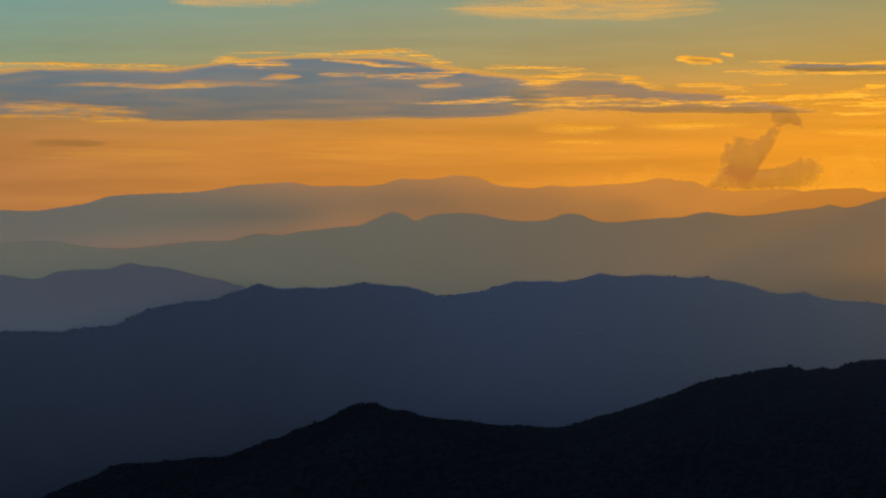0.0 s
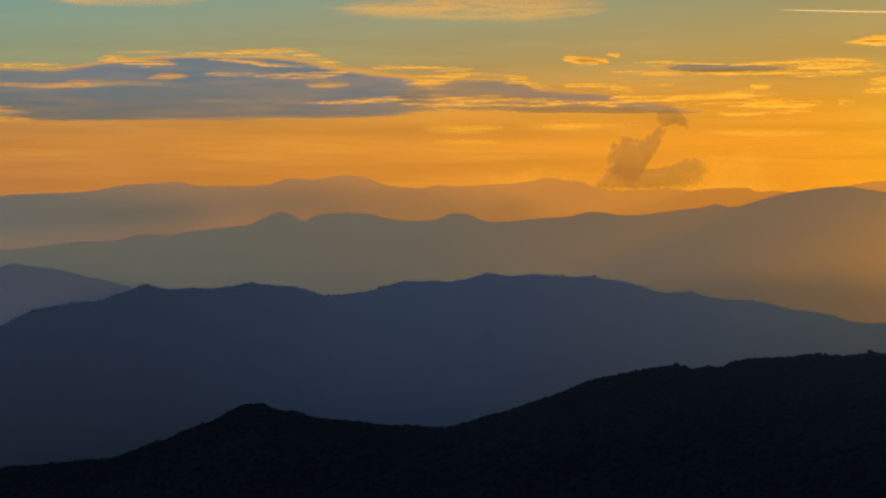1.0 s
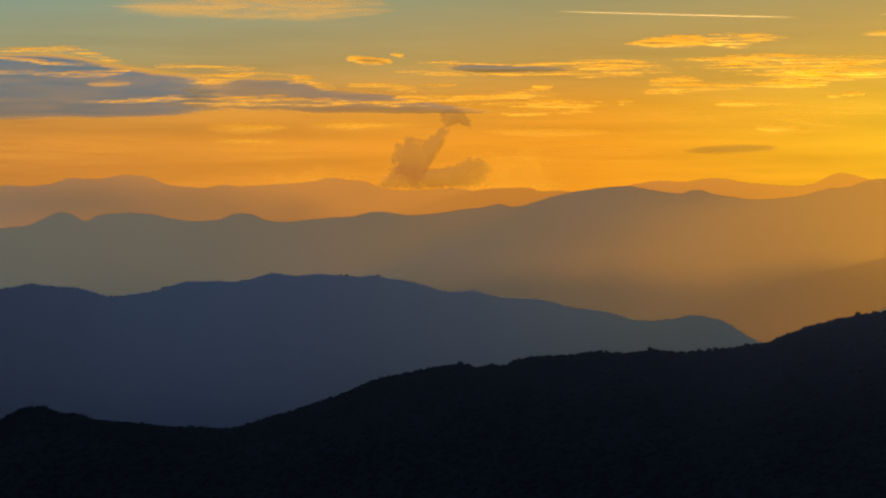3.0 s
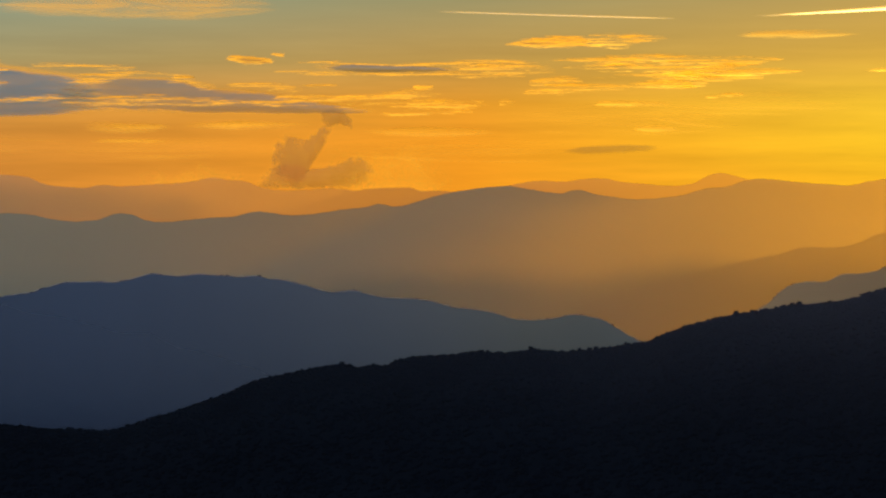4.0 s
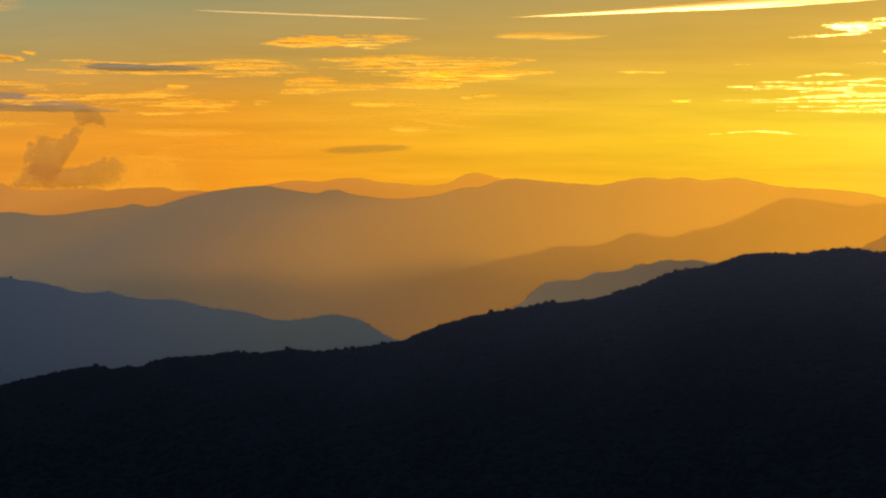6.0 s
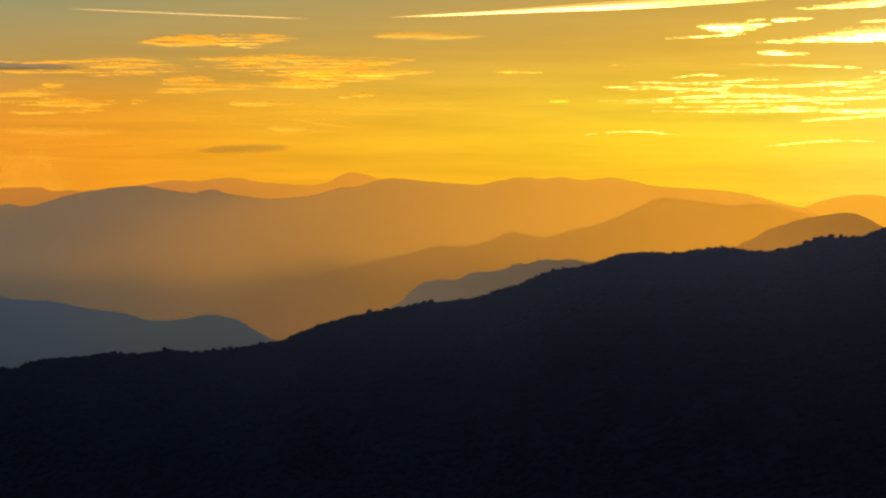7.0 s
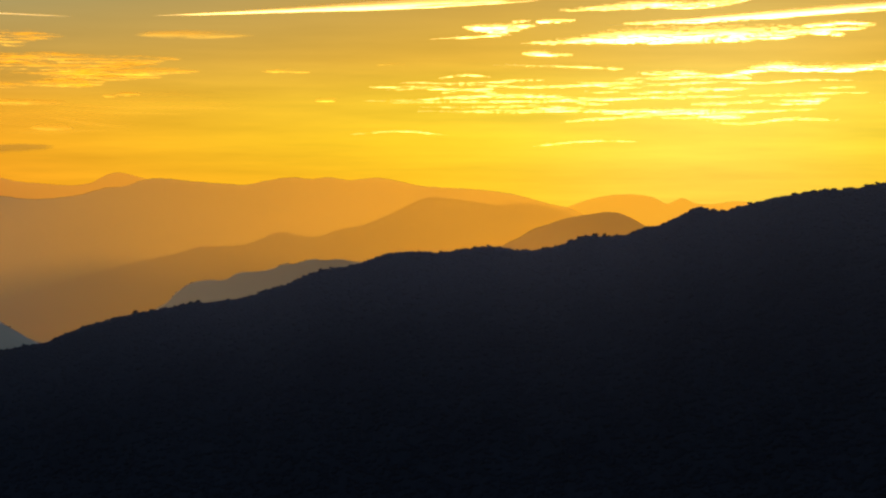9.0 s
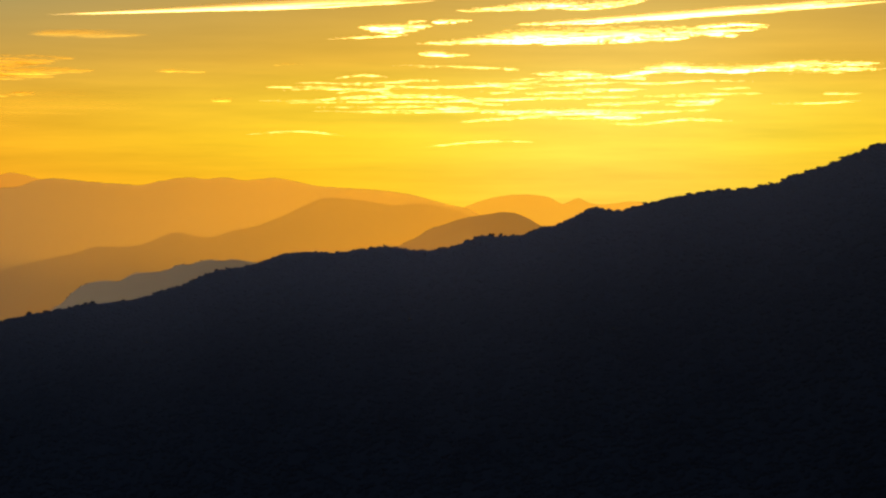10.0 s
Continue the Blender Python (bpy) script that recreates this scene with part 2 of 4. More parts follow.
# Crest lines: saddles and summits, as azimuth in degrees and altitude in metres
FAR_SKYLINE = [(-11.6, 535.3), (-10.59, 533.9), (-10.01, 541.2), (-9.42, 548.5), (-8.91, 562.1), (-7.96, 569.5), (-6.78, 573.1), (-6.11, 578.1), (-5.59, 586.8),
    (-4.85, 591.8), (-3.95, 594.3), (-3.36, 586.8), (-2.76, 588), (-2.08, 586.7), (-1.56, 591.8), (-1.26, 600.5), (-0.36, 601.8), (0.39, 610.6),
    (0.99, 604.3), (1.44, 589.3), (2.04, 584.2), (2.41, 581.7), (2.79, 588), (3.38, 585.5), (4.13, 589.3)]
FAR_SKYLINE += [(5.17, 595.5), (5.77, 604.3), (6.21, 599.3), (6.66, 595.6), (7.03, 583.1), (7.54, 576.9), (8.28, 578.2), (9.01, 580.7), (9.6, 574.5), (10.9, 567.2),
    (13.06, 577.9), (13.96, 593), (14.41, 598), (15.01, 595.5), (15.61, 601.8), (16.06, 603.1), (16.66, 594.3), (17.25, 590.5), (18, 586.8),
    (18.45, 591.8), (18.89, 610.5), (19.11, 614.3), (19.48, 610.5), (19.78, 603), (20.96, 579.4)]
SECOND_SKYLINE = [(7.55, 526.3), (8.13, 546.4), (8.72, 559.4), (9.16, 570), (9.74, 579.4), (10.47, 583), (11.05, 581.9), (11.26, 576.8), (11.6, 577.2),
    (12.46, 573.2), (13.51, 566.1), (14.71, 550.6)]
LONG_RIDGE = [(-11.6, 478.4), (-10.16, 480), (-9.43, 471), (-8.4, 466.2), (-7.23, 474.6), (-6.49, 480), (-5.74, 480.9), (-4.85, 494.1), (-4.4, 491.8),
    (-3.66, 499.5), (-2.76, 507.2), (-2.16, 512.7), (-1.71, 527.1), (-1.33, 537.1), (-1.03, 531.5), (-0.74, 520.4), (-0.36, 530.4), (0.24, 534.9),
    (0.99, 532.7), (1.74, 521.6), (2.34, 519.4), (2.79, 522.7), (3.24, 533.9), (3.61, 532.8), (3.98, 521.7), (4.36, 517.3), (5.03, 520.7), (5.62, 525.2),
    (6.36, 528.6), (6.88, 537.5), (7.25, 535.4), (7.69, 531), (8.58, 534.5), (9.16, 541.2), (9.89, 547.9), (10.06, 551.6)]
LONG_RIDGE += [(10.66, 547.2), (11.26, 559.4), (11.86, 571.6), (12.76, 582.7), (13.66, 587.1), (14.11, 581.6), (14.71, 574.9), (15.01, 572.7), (15.23, 578.3),
    (15.46, 580.5), (15.76, 573.8), (16.36, 566.1), (16.96, 561.6), (17.55, 563.9), (18.15, 569.5), (18.89, 583.9), (19.34, 586.1), (19.71, 596.1),
    (20.08, 601.6), (20.67, 599.4), (21.26, 595), (22.14, 590.6), (22.58, 589.5), (23.02, 597.2), (23.14, 598.4), (23.74, 604), (24.19, 600.6),
    (24.64, 604), (25.24, 598.4), (25.99, 602.9), (26.44, 598.4), (27.04, 588.4), (27.94, 582.9), (28.84, 578.4), (29.73, 568.4), (30.48, 552.9),
    (31.23, 538.6)]
LOW_SPUR = [(-11.61, 458.1), (-11.03, 452.7), (-10.67, 450.9), (-10.16, 461.7), (-9.58, 464.9), (-8.7, 467.1), (-8.33, 474.7), (-7.97, 471.1), (-7.23, 465.8),
    (-6.49, 455.2), (-5.75, 445.6), (-5.3, 437.7), (-3.96, 409.7)]
BLUE_RIDGE = [(-11.62, 392), (-10.9, 392.3), (-10.02, 390.9), (-9.44, 396.1), (-9, 397.4), (-8.49, 402.7), (-8.12, 413.6), (-7.67, 422.9), (-7.23, 426.7),
    (-6.64, 432.1), (-6.05, 434.3), (-5.6, 443.7), (-5.15, 450.7), (-4.93, 455.5), (-4.7, 453.8), (-4.41, 449.8), (-3.66, 450.4), (-2.91, 450.3),
    (-2.46, 454.3), (-2.16, 456.6), (-1.56, 453.4), (-0.96, 451), (-0.59, 446.1), (-0.29, 440.5), (0.09, 438.1), (0.39, 440.5), (0.99, 444.6),
    (1.44, 451.8), (1.82, 457.4), (2.49, 459.1)]
BLUE_RIDGE += [(3.46, 460), (3.84, 465.6), (4.14, 469.7), (4.58, 467.4), (4.88, 465.8), (5.18, 468.3), (5.92, 466.9), (6.52, 464.6), (6.81, 466.3), (7.26, 461.7),
    (7.7, 459.4), (8.22, 451.7), (8.88, 442.4), (9.46, 445.1), (9.9, 439), (10.34, 434.5), (10.96, 433.5), (11.56, 429.4), (12.01, 422.2),
    (12.76, 417.3), (13.36, 410.9), (13.66, 405.3), (14.11, 402.9), (14.86, 406.2), (15.31, 411), (15.76, 407.9), (16.14, 402.3), (16.44, 392.8),
    (16.74, 383.2), (17.11, 372.9), (18.16, 327.7)]
NEAR_RIDGE = [(-10.78, 239.9), (-9.9, 257.1), (-9.17, 270.3), (-8.73, 281.1), (-7.84, 285.5), (-6.95, 290.6), (-6.51, 293.8), (-5.76, 296.3), (-5.16, 306.6),
    (-4.72, 314.9), (-4.27, 320.6), (-4.12, 324.6), (-3.52, 334.9), (-3.07, 342.4), (-2.77, 349.7), (-2.39, 358.9), (-2.09, 360.6), (-1.71, 360),
    (-1.41, 355.6), (-0.96, 353.9), (-0.51, 349.2), (0.09, 347.3), (0.84, 345.8), (1.44, 344), (2.2, 344.3), (3.1, 345), (3.4, 348.1), (4, 355.8),
    (4.74, 365.6), (5.49, 376.4), (5.94, 383.1), (6.23, 388.3), (6.6, 394.8), (7.12, 402.7), (7.71, 407.8), (8.45, 414.9), (9.18, 419.1), (9.62, 417.2),
    (9.91, 419.4), (10.35, 419.7), (10.66, 425.2), (11.26, 429.8), (12.16, 432.6), (12.46, 435.2), (13.66, 436.8), (14.26, 440.9), (14.86, 439.5),
    (15.61, 441.7), (16.06, 444.5), (16.66, 448.5), (17.41, 454.8), (17.93, 463.4)]
NEAR_RIDGE += [(18.46, 470.3), (18.9, 474.5), (19.64, 481.6), (20.24, 484.9), (20.53, 487.3), (21.04, 491), (21.64, 493), (22.24, 495.5), (22.69, 499.9),
    (23.29, 506.8), (23.74, 511.6), (24.04, 517.3), (24.64, 523.6), (25.39, 528), (25.84, 533.2), (26.29, 538.3), (26.89, 540.1), (27.64, 540),
    (28.39, 543.3), (29.14, 545.7), (29.44, 543.9), (29.89, 542.8), (30.33, 544), (30.78, 547.1), (31.23, 552.9), (31.52, 555.8), (31.97, 555.5),
    (32.71, 558.2), (33.08, 562.9), (33.45, 564.8), (33.89, 571.7), (34.19, 576.3), (34.48, 579.4), (34.77, 578.2), (35.14, 577.4), (35.65, 581.5),
    (36.09, 585.1), (36.38, 587.3), (36.81, 589.5), (37.28, 591.8), (38.01, 594), (38.46, 594.9), (38.9, 597), (39.33, 600), (39.48, 602.9),
    (39.92, 606.6), (40.21, 609.1), (40.5, 611.5), (40.93, 616.8), (41.37, 621.2), (41.73, 626), (42.06, 628.3)]
STEPPED_RIDGE = [(17.5, 421.4), (18.23, 432.9), (18.97, 445.4), (19.71, 457.9), (20.16, 464.7), (20.75, 471.5), (21.2, 482.3), (21.94, 483.1), (22.54, 487),
    (22.92, 496.8), (23.21, 506.7), (23.51, 507.7), (23.89, 501.7), (24.49, 500.7), (24.94, 512.5), (25.54, 518.5), (25.84, 526.4), (26.29, 538.2),
    (26.59, 548.1), (26.89, 557), (27.19, 566.9), (27.49, 568.9), (27.94, 566), (28.54, 561), (29.21, 554.1), (29.66, 559.1), (30.03, 557.1),
    (30.33, 554.2), (30.63, 549.3), (31.08, 540.4), (31.82, 518.8), (32.86, 479.6)]
ROUND_TOPS = [(29.88, 502.3), (30.33, 520.1), (30.85, 536.7), (31.22, 547.4), (31.67, 559.3), (32.19, 566.4), (32.86, 567.6), (33.3, 561.8), (33.67, 548.8),
    (33.85, 554.8), (34.04, 560.7), (34.33, 551.3), (34.63, 547.8), (35.07, 550.2), (35.36, 553.8), (35.72, 552.6), (36.81, 547), (37.8, 539)]
DOME_HILL = [(29.44, 502.1), (29.74, 510), (30.11, 523.1), (30.48, 530.1), (31, 539.7), (31.52, 545), (32.12, 549.4), (32.41, 547.6), (32.64, 542.5),
    (33.01, 530.4), (33.45, 516.6)]
WOODED_SPUR = [(20.15, 437), (20.45, 446.3), (20.67, 457), (21.12, 470.5), (21.57, 473.3), (21.94, 473.3), (22.32, 482.6), (22.84, 483.9), (23.21, 487.5),
    (23.44, 492.5), (23.74, 493.2), (24.19, 498.9), (24.64, 498.2), (24.94, 499.6), (25.24, 497.4), (25.84, 493.1), (27.34, 468.6)]
front_far = lambda az: 2500.0 - 17.0 * (az + 12.0)

ground_r = np.concatenate([np.linspace(0, 600, 25), np.linspace(700, 6000, 20)])
ground_a = np.radians(np.linspace(0, 360, 97))
gr, ga = np.meshgrid(ground_r, ground_a, indexing="ij")
gz = 598.3 * np.exp(-(gr / 260.0) ** 2) + 4.0 * np.sin(gr * 0.02 + 3 * ga) * np.clip(gr / 600, 0, 1)
ground = mesh_object("ground", np.stack([gr * np.sin(ga), gr * np.cos(ga), gz], -1).reshape(-1, 3), grid_faces(len(ground_r), len(ground_a)), GROUND)
tagged(ground, "wooded valley floor below the summit", "ground", kind="structure")

RANGES = [  # name, label, crest, distance, slope, material, seed, bumps, lower, open ends
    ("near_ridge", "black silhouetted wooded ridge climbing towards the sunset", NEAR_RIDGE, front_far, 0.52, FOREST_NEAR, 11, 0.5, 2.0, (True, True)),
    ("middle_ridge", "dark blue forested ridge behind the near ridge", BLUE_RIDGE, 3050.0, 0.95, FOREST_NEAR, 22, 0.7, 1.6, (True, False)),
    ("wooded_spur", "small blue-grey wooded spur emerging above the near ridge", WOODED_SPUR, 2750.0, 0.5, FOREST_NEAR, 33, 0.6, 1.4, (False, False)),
    ("dome_hill", "small brown domed hill in golden haze", DOME_HILL, 3330.0, 0.5, FOREST_FAR, 44, 0.5, 0, (False, False)),
    ("low_spur", "hazy grey-blue low mountain spur", LOW_SPUR, 3300.0, 0.75, FOREST_FAR, 55, 0.8, 0, (True, False)),
    ("stepped_ridge", "orange hazy ridge stepping up to a rounded summit", STEPPED_RIDGE, 3780.0, 0.75, FOREST_FAR, 66, 0.8, 0, ("gentle", False)),
    ("long_ridge", "long hazy grey mountain ridge with a small pointed knob", LONG_RIDGE, 4250.0, 1.0, FOREST_FAR, 77, 0.9, 0, (True, False)),
    ("round_topped_mountain", "pale orange mountain with rounded tops under the sunset", ROUND_TOPS, 4540.0, 0.8, FOREST_FAR, 88, 0.6, 0, (False, True)),
    ("low_far_mountain", "faint low rounded mountain below the glowing sky", SECOND_SKYLINE, 4540.0, 0.8, FOREST_FAR, 99, 0.9, 0, (False, False)),
    ("far_mountain_range", "pale distant mountain range on the skyline", FAR_SKYLINE, 4800.0, 0.8, FOREST_FAR, 110, 1.1, 0, (True, False)),
]
ridges = {row[0]: Ridge(*row) for row in RANGES}

# ---- woods ----
def ico(level):
    bm = bmesh.new()
    bmesh.ops.create_icosphere(bm, subdivisions=level, radius=1.0)
    v = np.array([p.co[:] for p in bm.verts])
    f = np.array([[p.index for p in q.verts] for q in bm.faces])
    bm.free()
    return v, f


def crown_shape(level, twigs, seed):
    """One lumpy crown of unit size with loose twigs round its upper half."""
    rng = np.random.default_rng(seed)
    v, f = ico(level)
    v = v * (1 + rng.normal(0, 0.16, (len(v), 1))) * (1, 1, 0.85)
    parts, faces, n = [v], [f], len(v)
    for _ in range(twigs):
        d = rng.normal(0, 1, 3)
        d[2] = abs(d[2]) * 0.9 + 0.1
        d /= np.linalg.norm(d)
        side = np.cross(d, rng.normal(0, 1, 3))
        side *= rng.uniform(0.05, 0.14) / np.linalg.norm(side)
        base, tip = d * 0.75 * (1, 1, 0.85), d * rng.uniform(1.1, 1.5) * (1, 1, 0.9) + rng.normal(0, 0.08, 3)
        parts.append(np.array([base - side, base + side, tip]))
        faces.append(np.array([[n, n + 1, n + 2]]))
        n += 3
    return np.concatenate(parts), np.concatenate(faces)


def triangle_mesh(name, verts, tris, mat):
    me = bpy.data.meshes.new(name)
    me.vertices.add(len(verts))
    me.vertices.foreach_set("co", verts.astype(np.float32).ravel())
    me.loops.add(len(tris) * 3)
    me.loops.foreach_set("vertex_index", tris.astype(np.int32).ravel())
    me.polygons.add(len(tris))
    me.polygons.foreach_set("loop_start", np.arange(0, len(tris) * 3, 3, dtype=np.int32))
    me.materials.append(mat)
    me.update(calc_edges=True)
    me.validate()
    me.shade_smooth()
    return new(name, me)


def woods(ridge, az_span, bands, mat, label, seed):
    """The forest on a ridge: crowns scattered in bands (near and far offset from the crest, area for a crown, crown radius, level, twigs)."""
    rng = np.random.default_rng(seed)
    verts, tris, n = [], [], 0
    for s0, s1, area, radius, level, twigs in bands:
        mid = float(ridge.far(np.array([sum(az_span) / 2]))[0])
        count = int(radians(az_span[1] - az_span[0]) * mid * (s1 - s0) / area)
        shapes = [crown_shape(level, twigs, seed + i) for i in range(6)]
        az = rng.uniform(*az_span, count)
        rows = rng.uniform(s0, s1, count)
        for foot in ridge.point(az, rows):
            v, f = shapes[rng.integers(6)]
            size = radius * rng.uniform(0.75, 1.1) * (1.35 if rng.random() < 0.06 else 1.0)
            turn = rng.uniform(0, 6.28)
            c, s = math.cos(turn), math.sin(turn)
            w = v * size
            w = np.stack([w[:, 0] * c - w[:, 1] * s, w[:, 0] * s + w[:, 1] * c, w[:, 2] * rng.uniform(0.45, 0.8)], -1)
            verts.append(w + foot + (0, 0, rng.uniform(-0.25, 0.1) * size))
            tris.append(f + n)
            n += len(v)
    ob = triangle_mesh("forest", np.concatenate(verts), np.concatenate(tris), mat)
    return tagged(ob, label, "forest", kind="stuff")


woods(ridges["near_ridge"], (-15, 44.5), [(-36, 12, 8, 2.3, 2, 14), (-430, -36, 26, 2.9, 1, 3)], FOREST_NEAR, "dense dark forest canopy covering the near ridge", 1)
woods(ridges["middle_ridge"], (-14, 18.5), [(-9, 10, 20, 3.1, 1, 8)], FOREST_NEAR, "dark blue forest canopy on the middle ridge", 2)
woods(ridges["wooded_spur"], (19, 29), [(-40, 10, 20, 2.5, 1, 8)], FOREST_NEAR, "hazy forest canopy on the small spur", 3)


def part(name, verts, tris, mat, parent, label=""):
    ob = triangle_mesh(name, verts, tris, mat)
    ob.parent = parent
    return tagged(ob, label)


def tube(a, b, ra, rb, n0, sides=6):
    """A tapered limb from a to b."""
    a, b = np.array(a, float), np.array(b, float)
    d = (b - a) / np.linalg.norm(b - a)
    u = np.cross(d, (0.31, 0.95, 0.11))
    u /= np.linalg.norm(u)
    w = np.cross(d, u)
    t = np.arange(sides) * 2 * math.pi / sides
    ring = np.cos(t)[:, None] * u + np.sin(t)[:, None] * w
    i = np.arange(sides)
    j = (i + 1) % sides
    tris = np.concatenate([np.stack([i, j, j + sides], -1), np.stack([i, j + sides, i + sides], -1)])
    return np.concatenate([a + ring * ra, b + ring * rb]), tris + n0


def crest_tree(seed, height):
    """A ridge-top tree: tapered trunk with limbs, crown of loose twig and leaf clumps."""
    rng = np.random.default_rng(seed)
    tree = new("tree")
    tree.empty_display_size = 0.5
    v, f, n = [], [], 0
    bits = [((0, 0, -0.3), (0.1, 0.05, height * 0.85), 0.16, 0.04)]
    tips = []
    for k in range(11):
        z = height * rng.uniform(0.35, 0.75)
        t = rng.uniform(0, 6.28)
        out = height * rng.uniform(0.12, 0.36)
        tip = (math.cos(t) * out, math.sin(t) * out, z + height * rng.uniform(0.1, 0.28))
        bits.append(((0.05, 0.02, z), tip, 0.07, 0.02))
        tips.append(tip)
    for p, q, ra, rb in bits:
        w, t = tube(p, q, ra, rb, n)
        v.append(w)
        f.append(t)
        n += len(w)
    part("trunk", np.concatenate(v), np.concatenate(f), BARK, tree, "dark bare trunk and limbs")
    v, f, n = [], [], 0
    for tip in tips + [(0, 0, height * 0.9), (0.3, 0.1, height * 0.75), (-0.3, 0.1, height * 0.65)]:
        w, t = crown_shape(1, 22, int(rng.integers(1e6)))
        size = height * rng.uniform(0.10, 0.19)
        v.append(w * (size * 1.25, size * 1.25, size * 0.8) + np.array(tip))
        f.append(t + n)
        n += len(w)
    part("crown", np.concatenate(v), np.concatenate(f), FOREST_NEAR, tree)
    return tagged(tree, "small dark ridge-top tree silhouetted against the glow", "tree", group="trees on the near crest")


BARK = forest_material("dark_bark", (0.025, 0.02, 0.018), (0.05, 0.042, 0.035), 0.3)
kinds = [crest_tree(300 + k, h) for k, h in enumerate((5.6, 6.0, 6.4, 5.4, 5.8, 6.2))]
pick = np.random.default_rng(8)
near = ridges["near_ridge"]
for k, az in enumerate(np.arange(-10.0, 43.0, 0.18)):
    a = np.array([az + pick.uniform(-0.09, 0.09)])
    x, y, z = near.point(a, pick.uniform(-5.0, 1.0))[0]
    spot = pose(x, y, z - pick.uniform(3.7, 4.5), 0, 0, pick.uniform(0, 360))
    if k < len(kinds):
        kinds[k].matrix_basis = spot
    else:
        copy_thing(kinds[int(pick.integers(len(kinds)))], spot)


# ---- haze between the ranges ----
def highest(az, names):
    """Elevation in degrees of the highest crest among the named ridges."""
    best = np.full_like(az, -9.0)
    for ridge in (ridges[key] for key in names):
        best = np.maximum(best, np.degrees(np.arctan((np.interp(az, ridge.az, ridge.top, -900, -900) - EYE) / ridge.far(az))))
    return best


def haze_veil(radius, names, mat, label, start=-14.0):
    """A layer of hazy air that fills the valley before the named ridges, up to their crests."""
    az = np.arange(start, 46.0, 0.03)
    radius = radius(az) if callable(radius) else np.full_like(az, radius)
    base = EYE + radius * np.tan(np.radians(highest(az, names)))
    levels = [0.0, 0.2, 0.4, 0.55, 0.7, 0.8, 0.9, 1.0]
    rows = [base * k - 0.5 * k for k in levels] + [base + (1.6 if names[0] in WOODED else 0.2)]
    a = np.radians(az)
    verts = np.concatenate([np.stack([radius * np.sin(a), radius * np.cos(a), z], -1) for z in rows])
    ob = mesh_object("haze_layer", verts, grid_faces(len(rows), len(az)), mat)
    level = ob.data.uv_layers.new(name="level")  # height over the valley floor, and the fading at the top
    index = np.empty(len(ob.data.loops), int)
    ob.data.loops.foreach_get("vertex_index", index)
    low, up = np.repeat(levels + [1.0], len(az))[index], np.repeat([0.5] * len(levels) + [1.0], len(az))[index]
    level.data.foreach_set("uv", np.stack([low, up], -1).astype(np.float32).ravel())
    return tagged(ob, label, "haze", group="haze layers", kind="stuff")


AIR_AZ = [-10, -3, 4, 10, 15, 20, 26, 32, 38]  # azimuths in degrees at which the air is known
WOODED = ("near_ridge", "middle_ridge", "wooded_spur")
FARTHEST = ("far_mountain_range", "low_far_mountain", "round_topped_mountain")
HAZES = [  # radius, ridges behind it, share of light scattered, share of painted sun glow, colour of the rest, clearing towards the floor, painted shade beside the ray, colour of the glow
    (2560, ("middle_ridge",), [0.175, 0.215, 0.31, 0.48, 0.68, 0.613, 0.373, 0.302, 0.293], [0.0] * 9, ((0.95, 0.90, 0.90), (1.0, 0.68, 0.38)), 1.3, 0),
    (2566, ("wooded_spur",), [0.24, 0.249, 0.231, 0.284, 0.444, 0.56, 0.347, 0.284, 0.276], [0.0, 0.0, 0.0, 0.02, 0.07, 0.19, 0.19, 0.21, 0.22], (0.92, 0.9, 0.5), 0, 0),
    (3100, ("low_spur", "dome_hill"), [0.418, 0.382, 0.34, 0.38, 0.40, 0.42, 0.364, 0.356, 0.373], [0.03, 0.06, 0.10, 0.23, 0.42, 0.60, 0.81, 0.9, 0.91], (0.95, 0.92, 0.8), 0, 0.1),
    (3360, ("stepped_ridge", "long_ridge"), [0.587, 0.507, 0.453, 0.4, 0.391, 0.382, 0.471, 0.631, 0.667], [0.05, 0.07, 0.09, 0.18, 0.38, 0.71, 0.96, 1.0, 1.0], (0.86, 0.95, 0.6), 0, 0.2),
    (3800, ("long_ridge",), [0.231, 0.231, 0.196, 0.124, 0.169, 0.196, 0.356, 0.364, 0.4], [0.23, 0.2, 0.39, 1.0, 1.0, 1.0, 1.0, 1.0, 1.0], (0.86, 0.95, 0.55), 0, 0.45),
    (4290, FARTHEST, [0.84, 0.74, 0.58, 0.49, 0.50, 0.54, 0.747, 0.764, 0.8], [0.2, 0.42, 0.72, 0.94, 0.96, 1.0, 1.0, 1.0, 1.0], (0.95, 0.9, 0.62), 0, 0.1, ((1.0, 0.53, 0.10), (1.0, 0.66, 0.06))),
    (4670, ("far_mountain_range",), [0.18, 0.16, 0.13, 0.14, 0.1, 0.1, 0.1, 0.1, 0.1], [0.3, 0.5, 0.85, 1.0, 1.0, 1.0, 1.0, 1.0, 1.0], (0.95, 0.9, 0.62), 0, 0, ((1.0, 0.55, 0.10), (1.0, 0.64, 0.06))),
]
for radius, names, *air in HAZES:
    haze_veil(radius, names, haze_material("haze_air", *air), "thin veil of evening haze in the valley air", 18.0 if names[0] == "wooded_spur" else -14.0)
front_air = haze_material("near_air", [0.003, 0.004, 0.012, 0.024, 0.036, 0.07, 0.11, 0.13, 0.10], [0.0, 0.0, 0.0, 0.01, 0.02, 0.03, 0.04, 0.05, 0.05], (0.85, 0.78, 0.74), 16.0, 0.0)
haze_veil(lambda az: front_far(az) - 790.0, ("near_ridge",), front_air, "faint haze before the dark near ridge")


